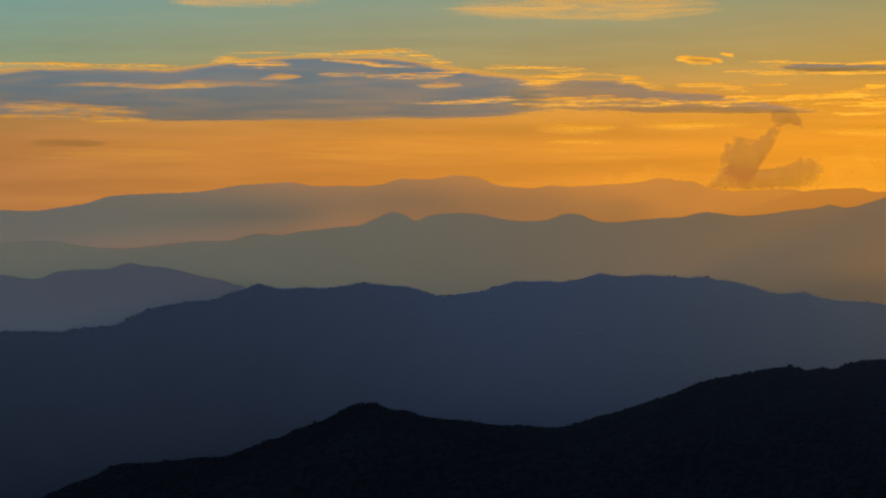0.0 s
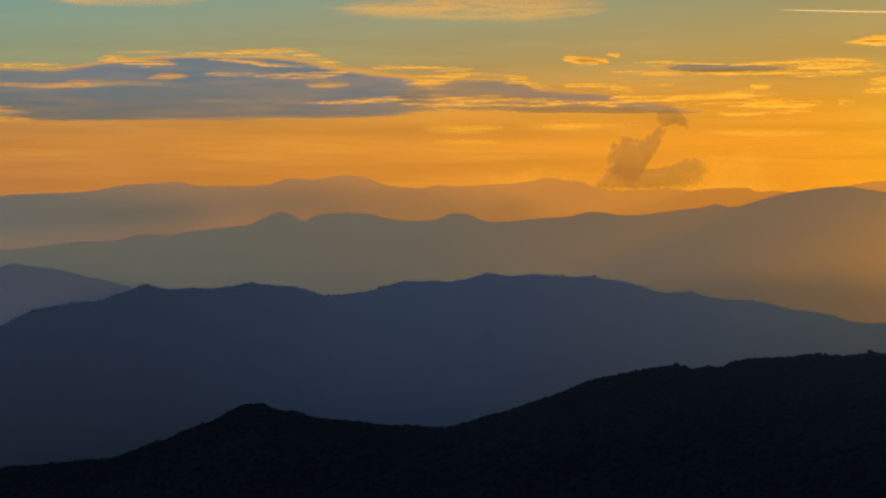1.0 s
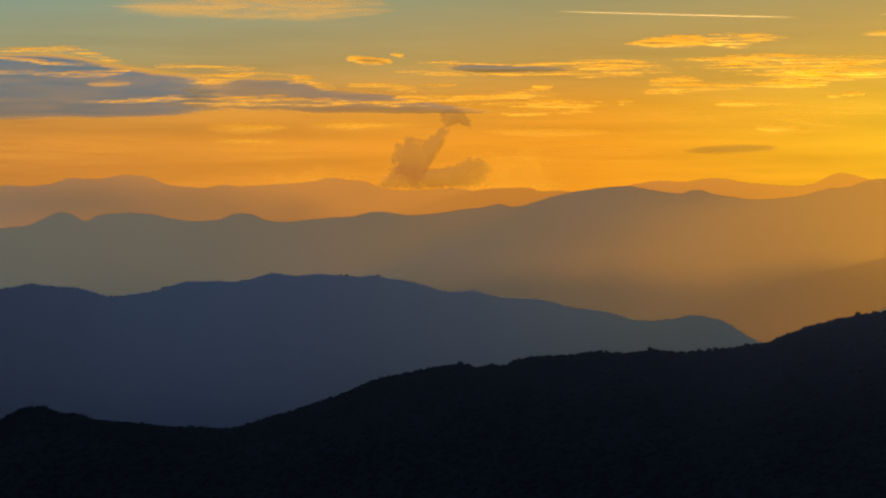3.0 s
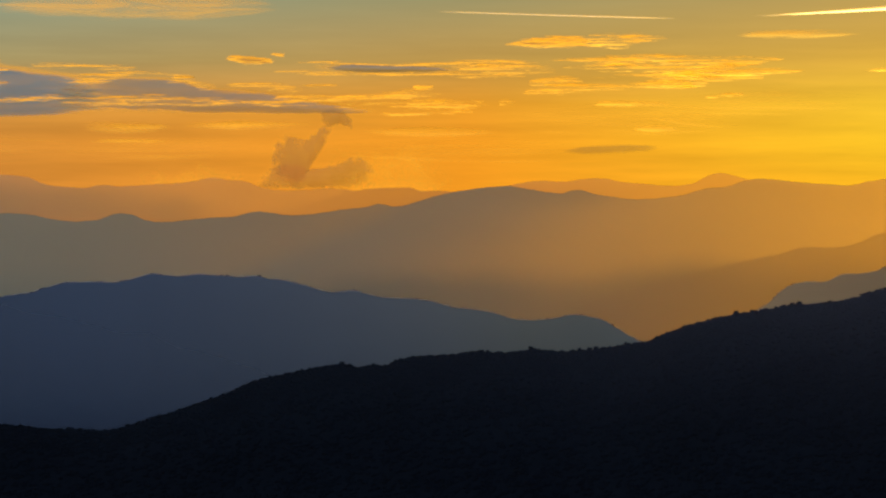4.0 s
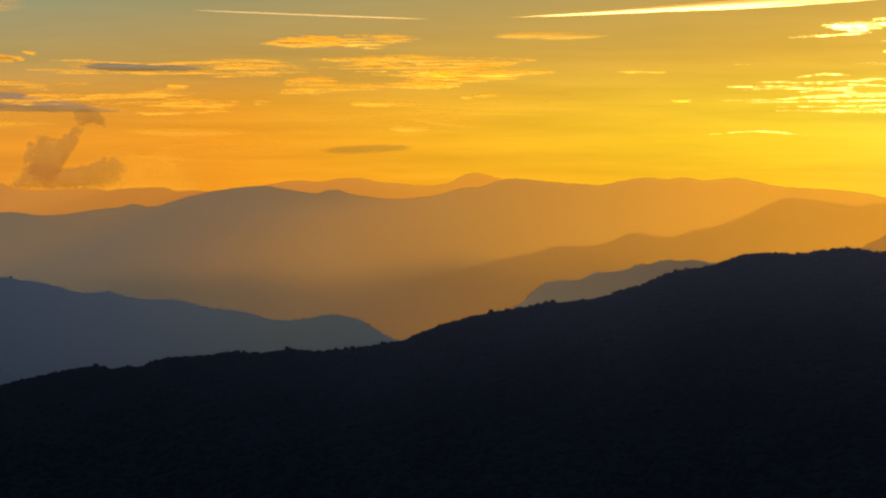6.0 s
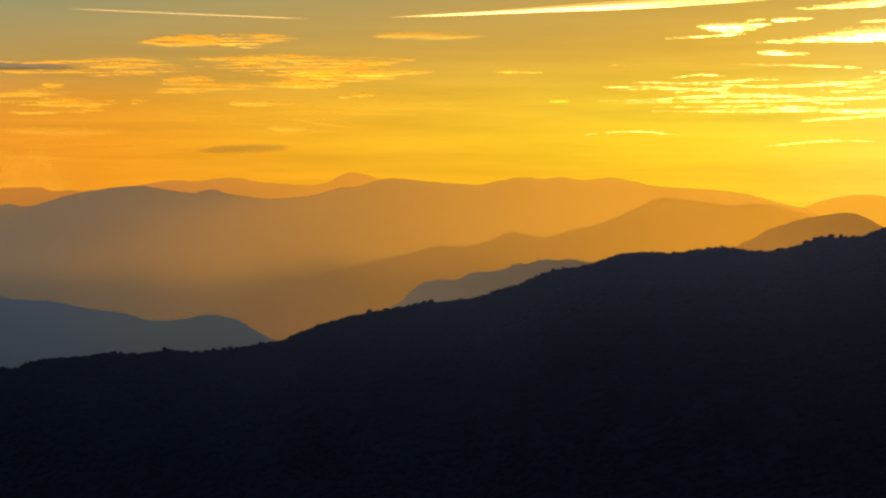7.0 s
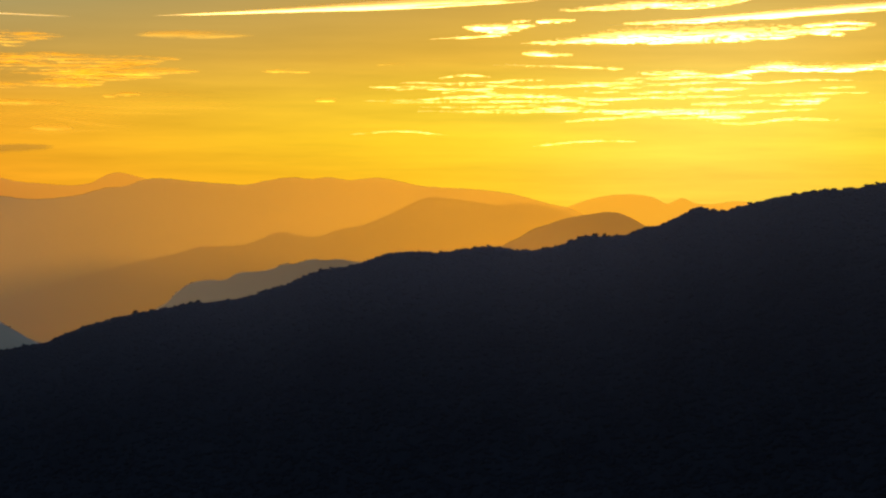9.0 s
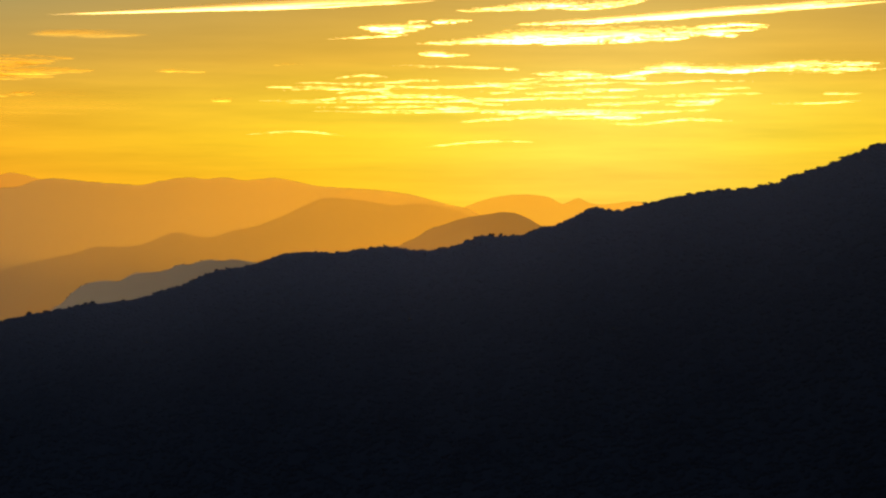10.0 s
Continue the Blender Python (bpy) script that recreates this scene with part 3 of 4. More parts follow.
# ---- clouds ----
def cloud(name, label, az, el, width, height, mat, tilt=0.0, radius=4600.0, bulge=0.35, taper=0.0, spindle=0.7):
    """A cloud lying in the air at an azimuth and elevation (degrees), width and height in metres as at 4600 m off; two bulging skins joined at the rim."""
    nu, nv = 41, 13
    width, height = width * radius / 4600.0, height * radius / 4600.0
    us, vs = np.meshgrid(np.linspace(-1, 1, nu), np.linspace(-1, 1, nv))
    fat = bulge * height * (1 - us ** 2) * (1 - vs ** 2)
    along = us * width / 2
    tall = vs * height / 2 * (1 - taper * (0.5 - us * 0.5)) * (1 - spindle * us ** 2) + along * math.tan(radians(tilt))
    a = radians(az) + along / radius
    z = EYE + radius * math.tan(radians(el)) + tall
    return cloud_skin(name, label, a, z, radius - fat, us, vs, along, vs * height / 2, mat)


def cloud_skin(name, label, a, z, r, us, vs, along, tall, mat, piece=False):
    """The mesh of a cloud with its two maps: shape (-1 to 1 across it) and metres."""
    verts = np.stack([r * np.sin(a), r * np.cos(a), z], -1).reshape(-1, 3)
    ob = mesh_object(name, verts, grid_faces(*us.shape), mat)
    shape, metres = ob.data.uv_layers.new(name="shape"), ob.data.uv_layers.new(name="metres")
    index = np.empty(len(ob.data.loops), int)
    ob.data.loops.foreach_get("vertex_index", index)
    shape.data.foreach_set("uv", np.stack([us.ravel()[index], vs.ravel()[index]], -1).astype(np.float32).ravel())
    metres.data.foreach_set("uv", np.stack([along.ravel()[index], tall.ravel()[index]], -1).astype(np.float32).ravel())
    return ob if piece else tagged(ob, label, "cloud", group="clouds")


CLOUD_KINDS = {  # kind: material, name, label, places as (azimuth, elevation, width, height, tilt, taper)
    "streak": (cloud_material("gold_streak", 70, 4.2, 3.6, (0.50, 0.85), (3.0, 3.5), 0.95, 0.6, (0.5, 0.5, 0.5), 0.22, 0.85, 2.2), "thin_cloud_streak", "thin ragged golden cloud streak", 0.3, [
        (24.55, 2.13, 84, 8, 0, 0), (19.36, 2.23, 78, 10, 1.5, 0),]),
    "wisp": (cloud_material("wisp_cloud", 190, 16, 2.0, (0.4, 1.2), (3.0, 3.5), 0.5, 0.2), "wispy_cloud", "faint golden wisp of cloud", 0.3, [
        (21.16, 3.8, 277, 27, 0, 0), (3.67, 4.56, 699, 82, 0, 0), (-5.13, 4.73, 386, 48, 0, 0), (3.46, 1.38, 229, 34, 0, 0),
        (6.65, 1.43, 313, 29, 0, 0), (11.41, 1.26, 361, 29, 0, 0), (16.87, 2.0, 205, 19, 0, 0), (17.47, 1.36, 108, 22, 0, 0)]),
    "faint": (cloud_material("faint_streaks", 260, 7, 3.0, (0.4, 1.3), (3.0, 3.5), 0.2, 0.15, (0.5, 0.5, 0.5), 0.2, 0.8, 2.0), "faint_cloud", "faint streaked orange cloud low in the sky", 0.2, [
        (-8.1, 0.74, 771, 77, 0, 0), (-1.41, 0.87, 651, 96, 0, 0), (4.65, 0.75, 566, 77, 0, 0), (12.15, 0.78, 675, 82, 0, 0),
        (16.79, 1.57, 602, 89, 0, 0), (18.43, 1.58, 265, 63, -7, 0), (20.19, 2.01, 578, 78, 0, 0),]),
    "dusk": (cloud_material("dusk_cloud", 110, 12, 1.0, (0.3, 1.0), (0.1, 0.3), 0.4, 0.4, (0.8, 0.42, 0.10)), "shaded_cloud", "small flat shaded cloud low over the mountains", 0.3, [
        (16.27, 0.8, 229, 27, 2, 0), (-9.85, 0.96, 193, 22, 0, 0),]),
    "trail": (cloud_material("vapour_trail", 600, 200, 0.2, (0.1, 0.5), (0.0, 2.6), 0.95, 0.2, (1.0, 1.0, 1.0), 0.7, 1.0, 1.6), "vapour_trail", "thin straight white aircraft vapour trail", 0.3, [
        (14.85, 4.34, 578, 2, -1.9, 0.0),]),
    "jet": (cloud_material("trail_cloud", 300, 8, 2.2, (0.35, 0.8), (3.0, 3.5), 1.0, 0.4, (0.5, 0.5, 0.5), 0.38, 1.0, 2.5), "trail_cloud", "long bright spreading streak of trail cloud", 0.3, [
        (25.3, 4.54, 928, 36, 2.9, 0.85), (37.28, 4.37, 940, 34, 3.6, 0.7),]),
}
CLOUD_FAR = {"thin_cloud_streak": 3930.0, "wispy_cloud": 4200.0, "shaded_cloud": 4850.0, "faint_cloud": 4900.0, "vapour_trail": 4100.0, "trail_cloud": 4150.0}
for mat, name, label, bulge, places in CLOUD_KINDS.values():
    for i, (az, el, width, height, tilt, taper) in enumerate(places):
        cloud(name, label, az, el, width, height, mat, tilt, CLOUD_FAR[name] - 6.0 * i, bulge, taper, 0.15 if name == "vapour_trail" else 0.7)


def cloud_group(name, label):
    """A cloud of several masses and streaks, held by one empty."""
    return tagged(new(name), label, "cloud", group="clouds")


def cloud_piece(parent, name, a, z, r, us, vs, along, tall, mat):
    ob = cloud_skin(name, "", a, z, r, us, vs, along, tall, mat, piece=True)
    ob.parent = parent
    return ob


def ribbon(parent, name, mat, radius, *bends):
    """A streak of cloud along a few bends: azimuth, elevation, half its thickness in metres as at 4600 m off."""
    az, el, half = np.array(bends).T
    nu, nv = 12 + 10 * len(bends), 9
    us, vs = np.meshgrid(np.linspace(-1, 1, nu), np.linspace(-1, 1, nv))
    where = az[0] + (us + 1) / 2 * (az[-1] - az[0])
    middle = radius * np.tan(np.radians(smooth_line(np.stack([az, el], -1), where)))
    wide = np.maximum(smooth_line(np.stack([az, half], -1), where), 0.8) * 1.4 * radius / 4600.0 * (1 - 0.8 * us ** 6)
    a = np.radians(where)
    return cloud_piece(parent, name, a, EYE + middle + vs * wide, radius - 0.4 * wide * (1 - us ** 2) * (1 - vs ** 2), us, vs, a * radius, middle + vs * wide, mat)


def cloud_body(parent, name, mat, radius, *columns):
    """A broad mass of cloud: azimuth, elevation of its base and of its top, column by column."""
    az, low, high = np.array(columns).T
    us, vs = np.meshgrid(np.linspace(-1, 1, 12 + 10 * len(columns)), np.linspace(-1, 1, 25))
    where = az[0] + (us + 1) / 2 * (az[-1] - az[0])
    base, top = np.interp(where, az, low), smooth_line(np.stack([az, high], -1), where)
    a = np.radians(where)
    z = EYE + radius * np.tan(np.radians(base + (vs + 1) / 2 * (top - base)))
    return cloud_piece(parent, name, a, z, radius - 18.0 * (1 - us ** 2) * (1 - vs ** 2), us, vs, a * radius, z, mat)


BANK_BLUE = cloud_material("cloud_bank", 420, 30, 0.8, (0.10, 0.60), (0.2, 0.5), 0.86, 0.4, (0.33, 0.70, 0.68), 0.1, 1.25, 3.0)
BANK_BROWN = cloud_material("brown_bank", 260, 20, 1.3, (0.15, 0.75), (0.30, 0.7), 0.66, 0.5, (0.66, 0.66, 0.48), 0.15, 1.1, 2.5)
GOLD = cloud_material("gold_cloud", 110, 2.8, 4.4, (0.42, 0.80), (3.0, 3.5), 1.0, 0.5, (0.90, 0.52, 0.18), 0.28, 0.64, 4.0)
AMBER = cloud_material("amber_cloud", 110, 5.0, 2.6, (0.25, 1.2), (3.0, 3.5), 0.7, 0.6, (0.90, 0.52, 0.18), 0.10, 0.9, 3.0)
GOLD_CORE = cloud_material("cored_cloud", 90, 4.0, 2.6, (0.34, 0.7), (0.85, 1.4), 1.0, 0.6, (0.90, 0.52, 0.18), 0.28, 1.0, 3.0)
WHITE = cloud_material("bright_cloud", 62, 2.2, 5.6, (0.50, 0.57), (3.0, 3.5), 1.0, 0.9, (0.5, 0.5, 0.5), 1.0, 0.58, 3.0)
RIPPLE = cloud_material("ripple_cloud", 55, 1.3, 6.4, (0.55, 0.90), (3.0, 3.5), 1.0, 0.8, (0.5, 0.5, 0.5), 1.0, 0.42, 2.5)
CUMULUS = cloud_material("cumulus", 40, 32, 1.5, (0.05, 0.75), (0.1, 0.4), 0.44, 0.5, (0.95, 0.46, 0.14), 0.22, 1.0, 3.0)
PUFF = cloud_material("puff_cloud", 50, 34, 1.6, (0.2, 1.3), (3.0, 3.5), 0.35, 0.6, (0.9, 0.6, 0.2), 0.2, 1.0, 3.0)

bank = cloud_group("cloud_bank", "long blue-grey cloud bank with gold-lit upper edges")
cloud_body(bank, "cloud_mass", BANK_BLUE, 4975, (-13.3, 1.46, 3.08), (-9.85, 1.48, 3.1), (-6.77, 1.45, 3.06), (-5.73, 1.45, 3.2), (-4.69, 1.45, 3.34), (-2.75, 1.47, 3.39), (-0.96, 1.52, 3.35), (-0.21, 1.53, 3.19), (0.99, 1.56, 3.01), (2.19, 1.59, 2.92), (3.68, 1.62, 2.71))
ribbon(bank, "lit_edge", GOLD, 4040, (-12.43, 3.01, 5.2), (-10.71, 3.03, 5.2), (-8.82, 2.99, 3.9), (-7.21, 2.99, 5.2), (-6.4, 2.95, 3.9))
ribbon(bank, "lit_edge", GOLD, 4035, (-6.39, 3.07, 6.5), (-5.73, 3.17, 9.1), (-4.99, 3.09, 7.8), (-3.8, 3.06, 3.9))
ribbon(bank, "lit_edge", GOLD, 4030, (-6.47, 3.29, 2.6), (-4.99, 3.34, 3.2), (-3.35, 3.33, 3.9), (-2, 3.37, 5.2), (-0.66, 3.32, 7.8), (-0.13, 3.16, 6.5), (0.76, 3.01, 5.2))
ribbon(bank, "lit_edge", GOLD, 4025, (-3.35, 3.2, 2.6), (-2.15, 3.1, 3.9), (-1.26, 3.01, 5.2), (0.09, 2.94, 5.2))
ribbon(bank, "lit_edge", GOLD, 4020, (-3.65, 2.81, 5.2), (-2.75, 2.8, 3.9), (-1.26, 2.77, 5.2), (0.09, 2.79, 6.5), (0.61, 2.89, 5.2))
ribbon(bank, "sunlit_streak", AMBER, 4080, (-10.64, 2.4, 6.5), (-9.7, 2.47, 6.5), (-8.38, 2.49, 5.2), (-7.36, 2.47, 5.2), (-6.47, 2.53, 7.8), (-5.73, 2.54, 6.5), (-4.54, 2.53, 5.2), (-3.35, 2.5, 2.6))
ribbon(bank, "sunlit_streak", AMBER, 4075, (-4.91, 2.7, 3.9), (-4.39, 2.72, 6.5), (-3.65, 2.75, 2.6))
ribbon(bank, "sunlit_streak", AMBER, 4070, (-12.16, 1.98, 11.7), (-11.01, 1.93, 14.3), (-9.85, 1.88, 11.7), (-8.68, 1.81, 11.7), (-7.43, 1.76, 5.2))
ribbon(bank, "sunlit_streak", AMBER, 4065, (-12.16, 1.63, 7.8), (-9.85, 1.66, 9.1), (-8.24, 1.59, 7.8), (-7.21, 1.54, 3.9))
ribbon(bank, "sunlit_streak", AMBER, 4060, (-0.81, 2.49, 2.6), (-0.13, 2.52, 6.5), (0.61, 2.52, 2.6))

brown = cloud_group("brown_cloud_bank", "grey-brown cloud bank with gold-lit edges")
cloud_body(brown, "cloud_mass", BANK_BROWN, 4935, (1.36, 1.72, 2.50), (1.9, 1.64, 2.66), (2.86, 1.67, 2.86), (3.23, 1.68, 2.86), (3.83, 1.69, 2.78), (4.87, 1.68, 2.69), (5.69, 1.69, 2.46), (6.95, 1.7, 2.43), (8.12, 1.71, 2.18), (9.44, 1.72, 1.97), (10.46, 1.76, 1.9))
ribbon(brown, "lit_edge", GOLD, 3985, (-1.56, 2.03, 3.9), (-0.36, 2.07, 5.2), (0.69, 2.07, 6.5), (1.74, 2.13, 7.8), (2.19, 2.03, 9.1), (3.23, 2.08, 10.4), (4.13, 2.11, 10.4), (5.02, 2.05, 7.8), (5.91, 2.05, 7.8), (7.09, 2.01, 5.2), (8.12, 2.01, 5.2), (9.44, 1.97, 5.2), (10.6, 2.04, 6.5))
ribbon(brown, "lit_edge", GOLD, 3980, (0.99, 2.98, 5.2), (2.18, 2.98, 5.2), (3.9, 2.93, 5.2))
ribbon(brown, "lit_edge", GOLD, 3975, (1.36, 2.64, 5.2), (2.48, 2.64, 9.1), (3.01, 2.68, 11.7), (3.38, 2.77, 6.5), (4.42, 2.79, 2.6), (5.46, 2.7, 3.9))
ribbon(brown, "lit_edge", GOLD, 3970, (4.5, 2.53, 5.2), (5.02, 2.66, 7.8), (5.46, 2.48, 9.1), (6.06, 2.4, 5.2))
ribbon(brown, "lit_edge", GOLD, 3965, (5.98, 2.48, 2.6), (6.94, 2.49, 5.2), (7.68, 2.41, 9.1), (8.34, 2.32, 5.2))
ribbon(brown, "lit_edge", GOLD, 3960, (7.24, 2.14, 5.2), (8.12, 2.18, 6.5), (9.15, 2.15, 5.2), (10.31, 2.21, 6.5))
ribbon(brown, "lit_edge", GOLD, 3950, (8.73, 2.18, 5.2), (10.07, 2.19, 6.5), (10.97, 2.29, 9.1), (12.09, 2.29, 6.5))
ribbon(brown, "lit_edge", GOLD, 3945, (11.04, 2.44, 6.5), (11.64, 2.44, 5.2))
ribbon(brown, "lit_edge", GOLD, 3940, (10.07, 2.01, 6.5), (10.97, 2.02, 9.1), (11.86, 2, 9.1), (13.21, 2.01, 7.8))
ribbon(brown, "lit_edge", GOLD, 3935, (10.07, 1.72, 3.9), (10.96, 1.77, 5.2), (11.86, 1.82, 5.2), (12.84, 1.8, 3.9))
ribbon(brown, "lit_edge", GOLD, 3930, (13.29, 2.04, 6.5), (13.81, 2.06, 5.2))
ribbon(brown, "lit_edge", GOLD, 3925, (7.99, 2.48, 2.6), (9.1, 2.48, 3.9))

lens = cloud_group("lens_cloud", "small lens-shaped cloud with a bright rim")
ribbon(lens, "cloud_streak", GOLD_CORE, 4020, (6.05, 3.22, 5.2), (6.65, 3.15, 7.8), (7.46, 3.13, 3.9))
ribbon(lens, "cloud_streak", GOLD_CORE, 4015, (7.26, 3.33, 2.6), (7.71, 3.28, 3.9))

long = cloud_group("streaky_cloud", "long flat streaky cloud with glowing golden edges")
cloud_body(long, "cloud_mass", BANK_BROWN, 4850, (8.14, 2.86, 3.06), (9.47, 2.81, 3.08), (10.67, 2.81, 3.05), (11.86, 2.82, 3.01), (12.76, 2.85, 2.97))
ribbon(long, "lit_edge", GOLD, 4010, (7.77, 3.06, 5.2), (8.73, 3.09, 6.5), (9.47, 3.06, 2.6), (10.67, 3.04, 2.6), (12.16, 3.08, 5.2), (13.06, 3.12, 6.5), (14.41, 3.14, 6.5))
ribbon(long, "lit_edge", GOLD, 4005, (7.02, 2.87, 3.9), (8.14, 2.85, 5.2), (9.47, 2.8, 3.9), (10.67, 2.8, 3.9), (12.16, 2.79, 5.2), (13.06, 2.76, 6.5), (14.33, 2.77, 7.8))
ribbon(long, "lit_edge", GOLD, 4000, (12.01, 3, 5.2), (13.06, 2.97, 10.4), (14.26, 2.94, 11.7), (14.93, 2.85, 7.8))
ribbon(long, "cloud_streak", GOLD, 3970, (14.33, 3.11, 5.2), (15.6, 3.17, 5.2), (16.35, 3.14, 9.1), (17.39, 3.2, 7.8), (18.14, 3.12, 11.7), (19.62, 3.11, 9.1), (21.02, 3.18, 2.6))
ribbon(long, "cloud_streak", GOLD, 3965, (14.86, 2.97, 6.5), (16.05, 2.99, 9.1), (17.4, 2.96, 9.1), (18.14, 2.87, 15.6), (19.18, 2.92, 10.4), (20.58, 2.99, 3.9))
ribbon(long, "cloud_streak", GOLD, 3960, (15.6, 2.71, 3.9), (16.95, 2.75, 5.2), (18.14, 2.79, 10.4), (19.33, 2.8, 7.8), (20.51, 2.85, 6.5), (21.61, 2.85, 2.6))
ribbon(long, "cloud_streak", GOLD, 3955, (17.1, 2.66, 3.9), (18.29, 2.6, 11.7), (19.33, 2.68, 6.5), (20.58, 2.71, 2.6))
ribbon(long, "cloud_streak", GOLD, 3950, (16.58, 2.49, 3.9), (17.55, 2.51, 7.8), (18.66, 2.48, 6.5))
ribbon(long, "cloud_streak", GOLD, 3945, (14.03, 2.55, 5.2), (14.86, 2.62, 7.8), (15.6, 2.62, 5.2))
ribbon(long, "cloud_streak", GOLD, 3940, (13.88, 2.3, 6.5), (14.86, 2.4, 10.4), (15.75, 2.43, 6.5), (17.02, 2.45, 5.2))

upper = cloud_group("streaky_cloud", "small flat golden cloud with a shaded core")
ribbon(upper, "cloud_streak", GOLD_CORE, 4060, (13.36, 3.55, 3.9), (14.11, 3.61, 9.1), (14.86, 3.63, 11.7), (15.9, 3.65, 10.4))
ribbon(upper, "cloud_streak", GOLD, 4050, (15.16, 3.57, 6.5), (15.9, 3.68, 11.7), (16.57, 3.69, 15.6), (17.24, 3.73, 9.1), (17.91, 3.74, 2.6))

shreds = cloud_group("thin_cloud_streak", "thin ragged golden shreds of cloud")
ribbon(shreds, "cloud_streak", GOLD, 3930, (15.83, 2.01, 3.9), (17.17, 2.02, 5.2))
ribbon(shreds, "cloud_streak", GOLD, 3925, (18.74, 2.18, 2.6), (19.18, 2.19, 3.9))
ribbon(shreds, "cloud_streak", GOLD, 3920, (19.4, 2.24, 2.6), (19.8, 2.24, 2.6))
ribbon(shreds, "cloud_streak", GOLD, 3900, (22.84, 2.85, 2.6), (23.51, 2.85, 5.2), (24.26, 2.85, 3.9))
ribbon(shreds, "cloud_streak", GOLD, 3895, (25.9, 3.02, 2.6), (26.94, 3.02, 2.6))
ribbon(shreds, "cloud_streak", GOLD, 3890, (24.26, 2.09, 2.6), (24.93, 2.1, 3.9))

flecks = cloud_group("bright_cloud_fleck", "small dazzling white flecks of cloud")
ribbon(flecks, "cloud_fleck", WHITE, 4250, (28.09, 4, 2.2), (28.77, 4.03, 5.2), (29.51, 4.03, 5.2), (30.26, 4.06, 3))
ribbon(flecks, "cloud_fleck", WHITE, 4245, (28.47, 3.94, 2.2), (29.21, 3.92, 5.2), (29.89, 3.95, 3))
ribbon(flecks, "cloud_fleck", WHITE, 4240, (29.48, 4.15, 2.2), (30.04, 4.18, 2.2))
ribbon(flecks, "cloud_fleck", WHITE, 4235, (30.16, 4.16, 3.7), (30.71, 4.18, 3), (31.28, 4.19, 1.5))
ribbon(flecks, "cloud_fleck", WHITE, 4230, (29.78, 3.32, 2.2), (30.26, 3.33, 4.4), (30.71, 3.29, 3), (31.2, 3.29, 2.2))
ribbon(flecks, "cloud_fleck", WHITE, 4225, (27.35, 3.7, 1.5), (28.32, 3.76, 2.2), (29.59, 3.82, 1.5))

white = cloud_group("bright_cloud", "dazzling white sunlit cloud with long trailing streaks")
ribbon(white, "cloud_mass", WHITE, 4300, (29.57, 3.58, 2.2), (30.71, 3.63, 5.2), (31.46, 3.69, 7.4), (32.21, 3.76, 11.8), (33.4, 3.79, 14), (34.44, 3.81, 14), (35.93, 3.83, 13.3), (36.96, 3.87, 12.5), (37.85, 3.91, 5.2))
ribbon(white, "cloud_mass", WHITE, 4295, (37.04, 3.97, 4.4), (37.55, 4.03, 3.7), (38.14, 4.07, 3.7), (38.73, 4.05, 3), (39.11, 4, 3))
ribbon(white, "cloud_mass", WHITE, 4290, (37.26, 3.85, 5.2), (38.29, 3.77, 3))
ribbon(white, "cloud_mass", WHITE, 4285, (37.26, 3.88, 5.2), (38.29, 3.92, 3.7), (39.05, 3.98, 2.2))
ribbon(white, "cloud_streak", WHITE, 4270, (32.28, 4.09, 1.5), (33.1, 4.11, 3.7), (34.44, 4.17, 5.2), (35.93, 4.26, 5.9), (37.41, 4.37, 5.9), (38.87, 4.48, 5.2), (40.33, 4.6, 4.4), (41.2, 4.72, 3))
ribbon(white, "cloud_streak", RIPPLE, 4280, (30.56, 4.44, 2.6), (31.91, 4.52, 4.7), (32.95, 4.6, 7.4), (34.44, 4.61, 8.4), (36.07, 4.75, 6.3))

streamer = cloud_group("bright_cloud", "long bright wavy streamer of cloud")
ribbon(streamer, "cloud_streak", WHITE, 4330, (32.43, 2.84, 2.2), (33.1, 2.81, 4.4), (34.15, 2.79, 5.2), (35.19, 2.74, 3), (35.64, 2.83, 5.2), (36.08, 2.93, 8.1), (37.41, 2.92, 7.4), (38.59, 2.91, 6.6), (39.32, 3, 6.6), (40.34, 3.02, 5.9), (42.22, 3.01, 4.4))
ribbon(streamer, "cloud_streak", RIPPLE, 4345, (28.84, 3.03, 1.1), (30.11, 3, 1.6), (31.46, 2.96, 1.6), (32.65, 2.9, 2.1))
ribbon(streamer, "cloud_streak", RIPPLE, 4340, (32.06, 2.63, 1.6), (33.7, 2.69, 1.6), (35.19, 2.7, 2.1), (36.08, 2.72, 1.6))
ribbon(streamer, "cloud_streak", RIPPLE, 4335, (39.47, 2.77, 1.6), (41.21, 2.8, 1.6))
ribbon(streamer, "cloud_streak", RIPPLE, 4330, (38.59, 2.9, 3.2), (40.34, 2.9, 4.7), (42.22, 2.9, 4.7))

ripples = cloud_group("rippled_cloud", "field of thin bright rippled cloud streaks")
ribbon(ripples, "ripple", RIPPLE, 4560, (25.93, 2.53, 1.1), (27.12, 2.55, 1.6), (28.31, 2.51, 1.6), (29.51, 2.47, 2.1), (30.41, 2.45, 2.6), (31.91, 2.51, 2.1), (33.7, 2.51, 2.1), (34.89, 2.56, 1.6), (36.08, 2.53, 1.6), (37.27, 2.6, 2.1), (39.03, 2.54, 1.1))
ribbon(ripples, "ripple", RIPPLE, 4555, (26.08, 2.35, 1.1), (27.27, 2.4, 1.6), (28.31, 2.39, 2.1), (29.66, 2.41, 1.6))
ribbon(ripples, "ripple", RIPPLE, 4550, (27.57, 2.67, 1.1), (28.32, 2.76, 1.6), (29.06, 2.7, 2.1))
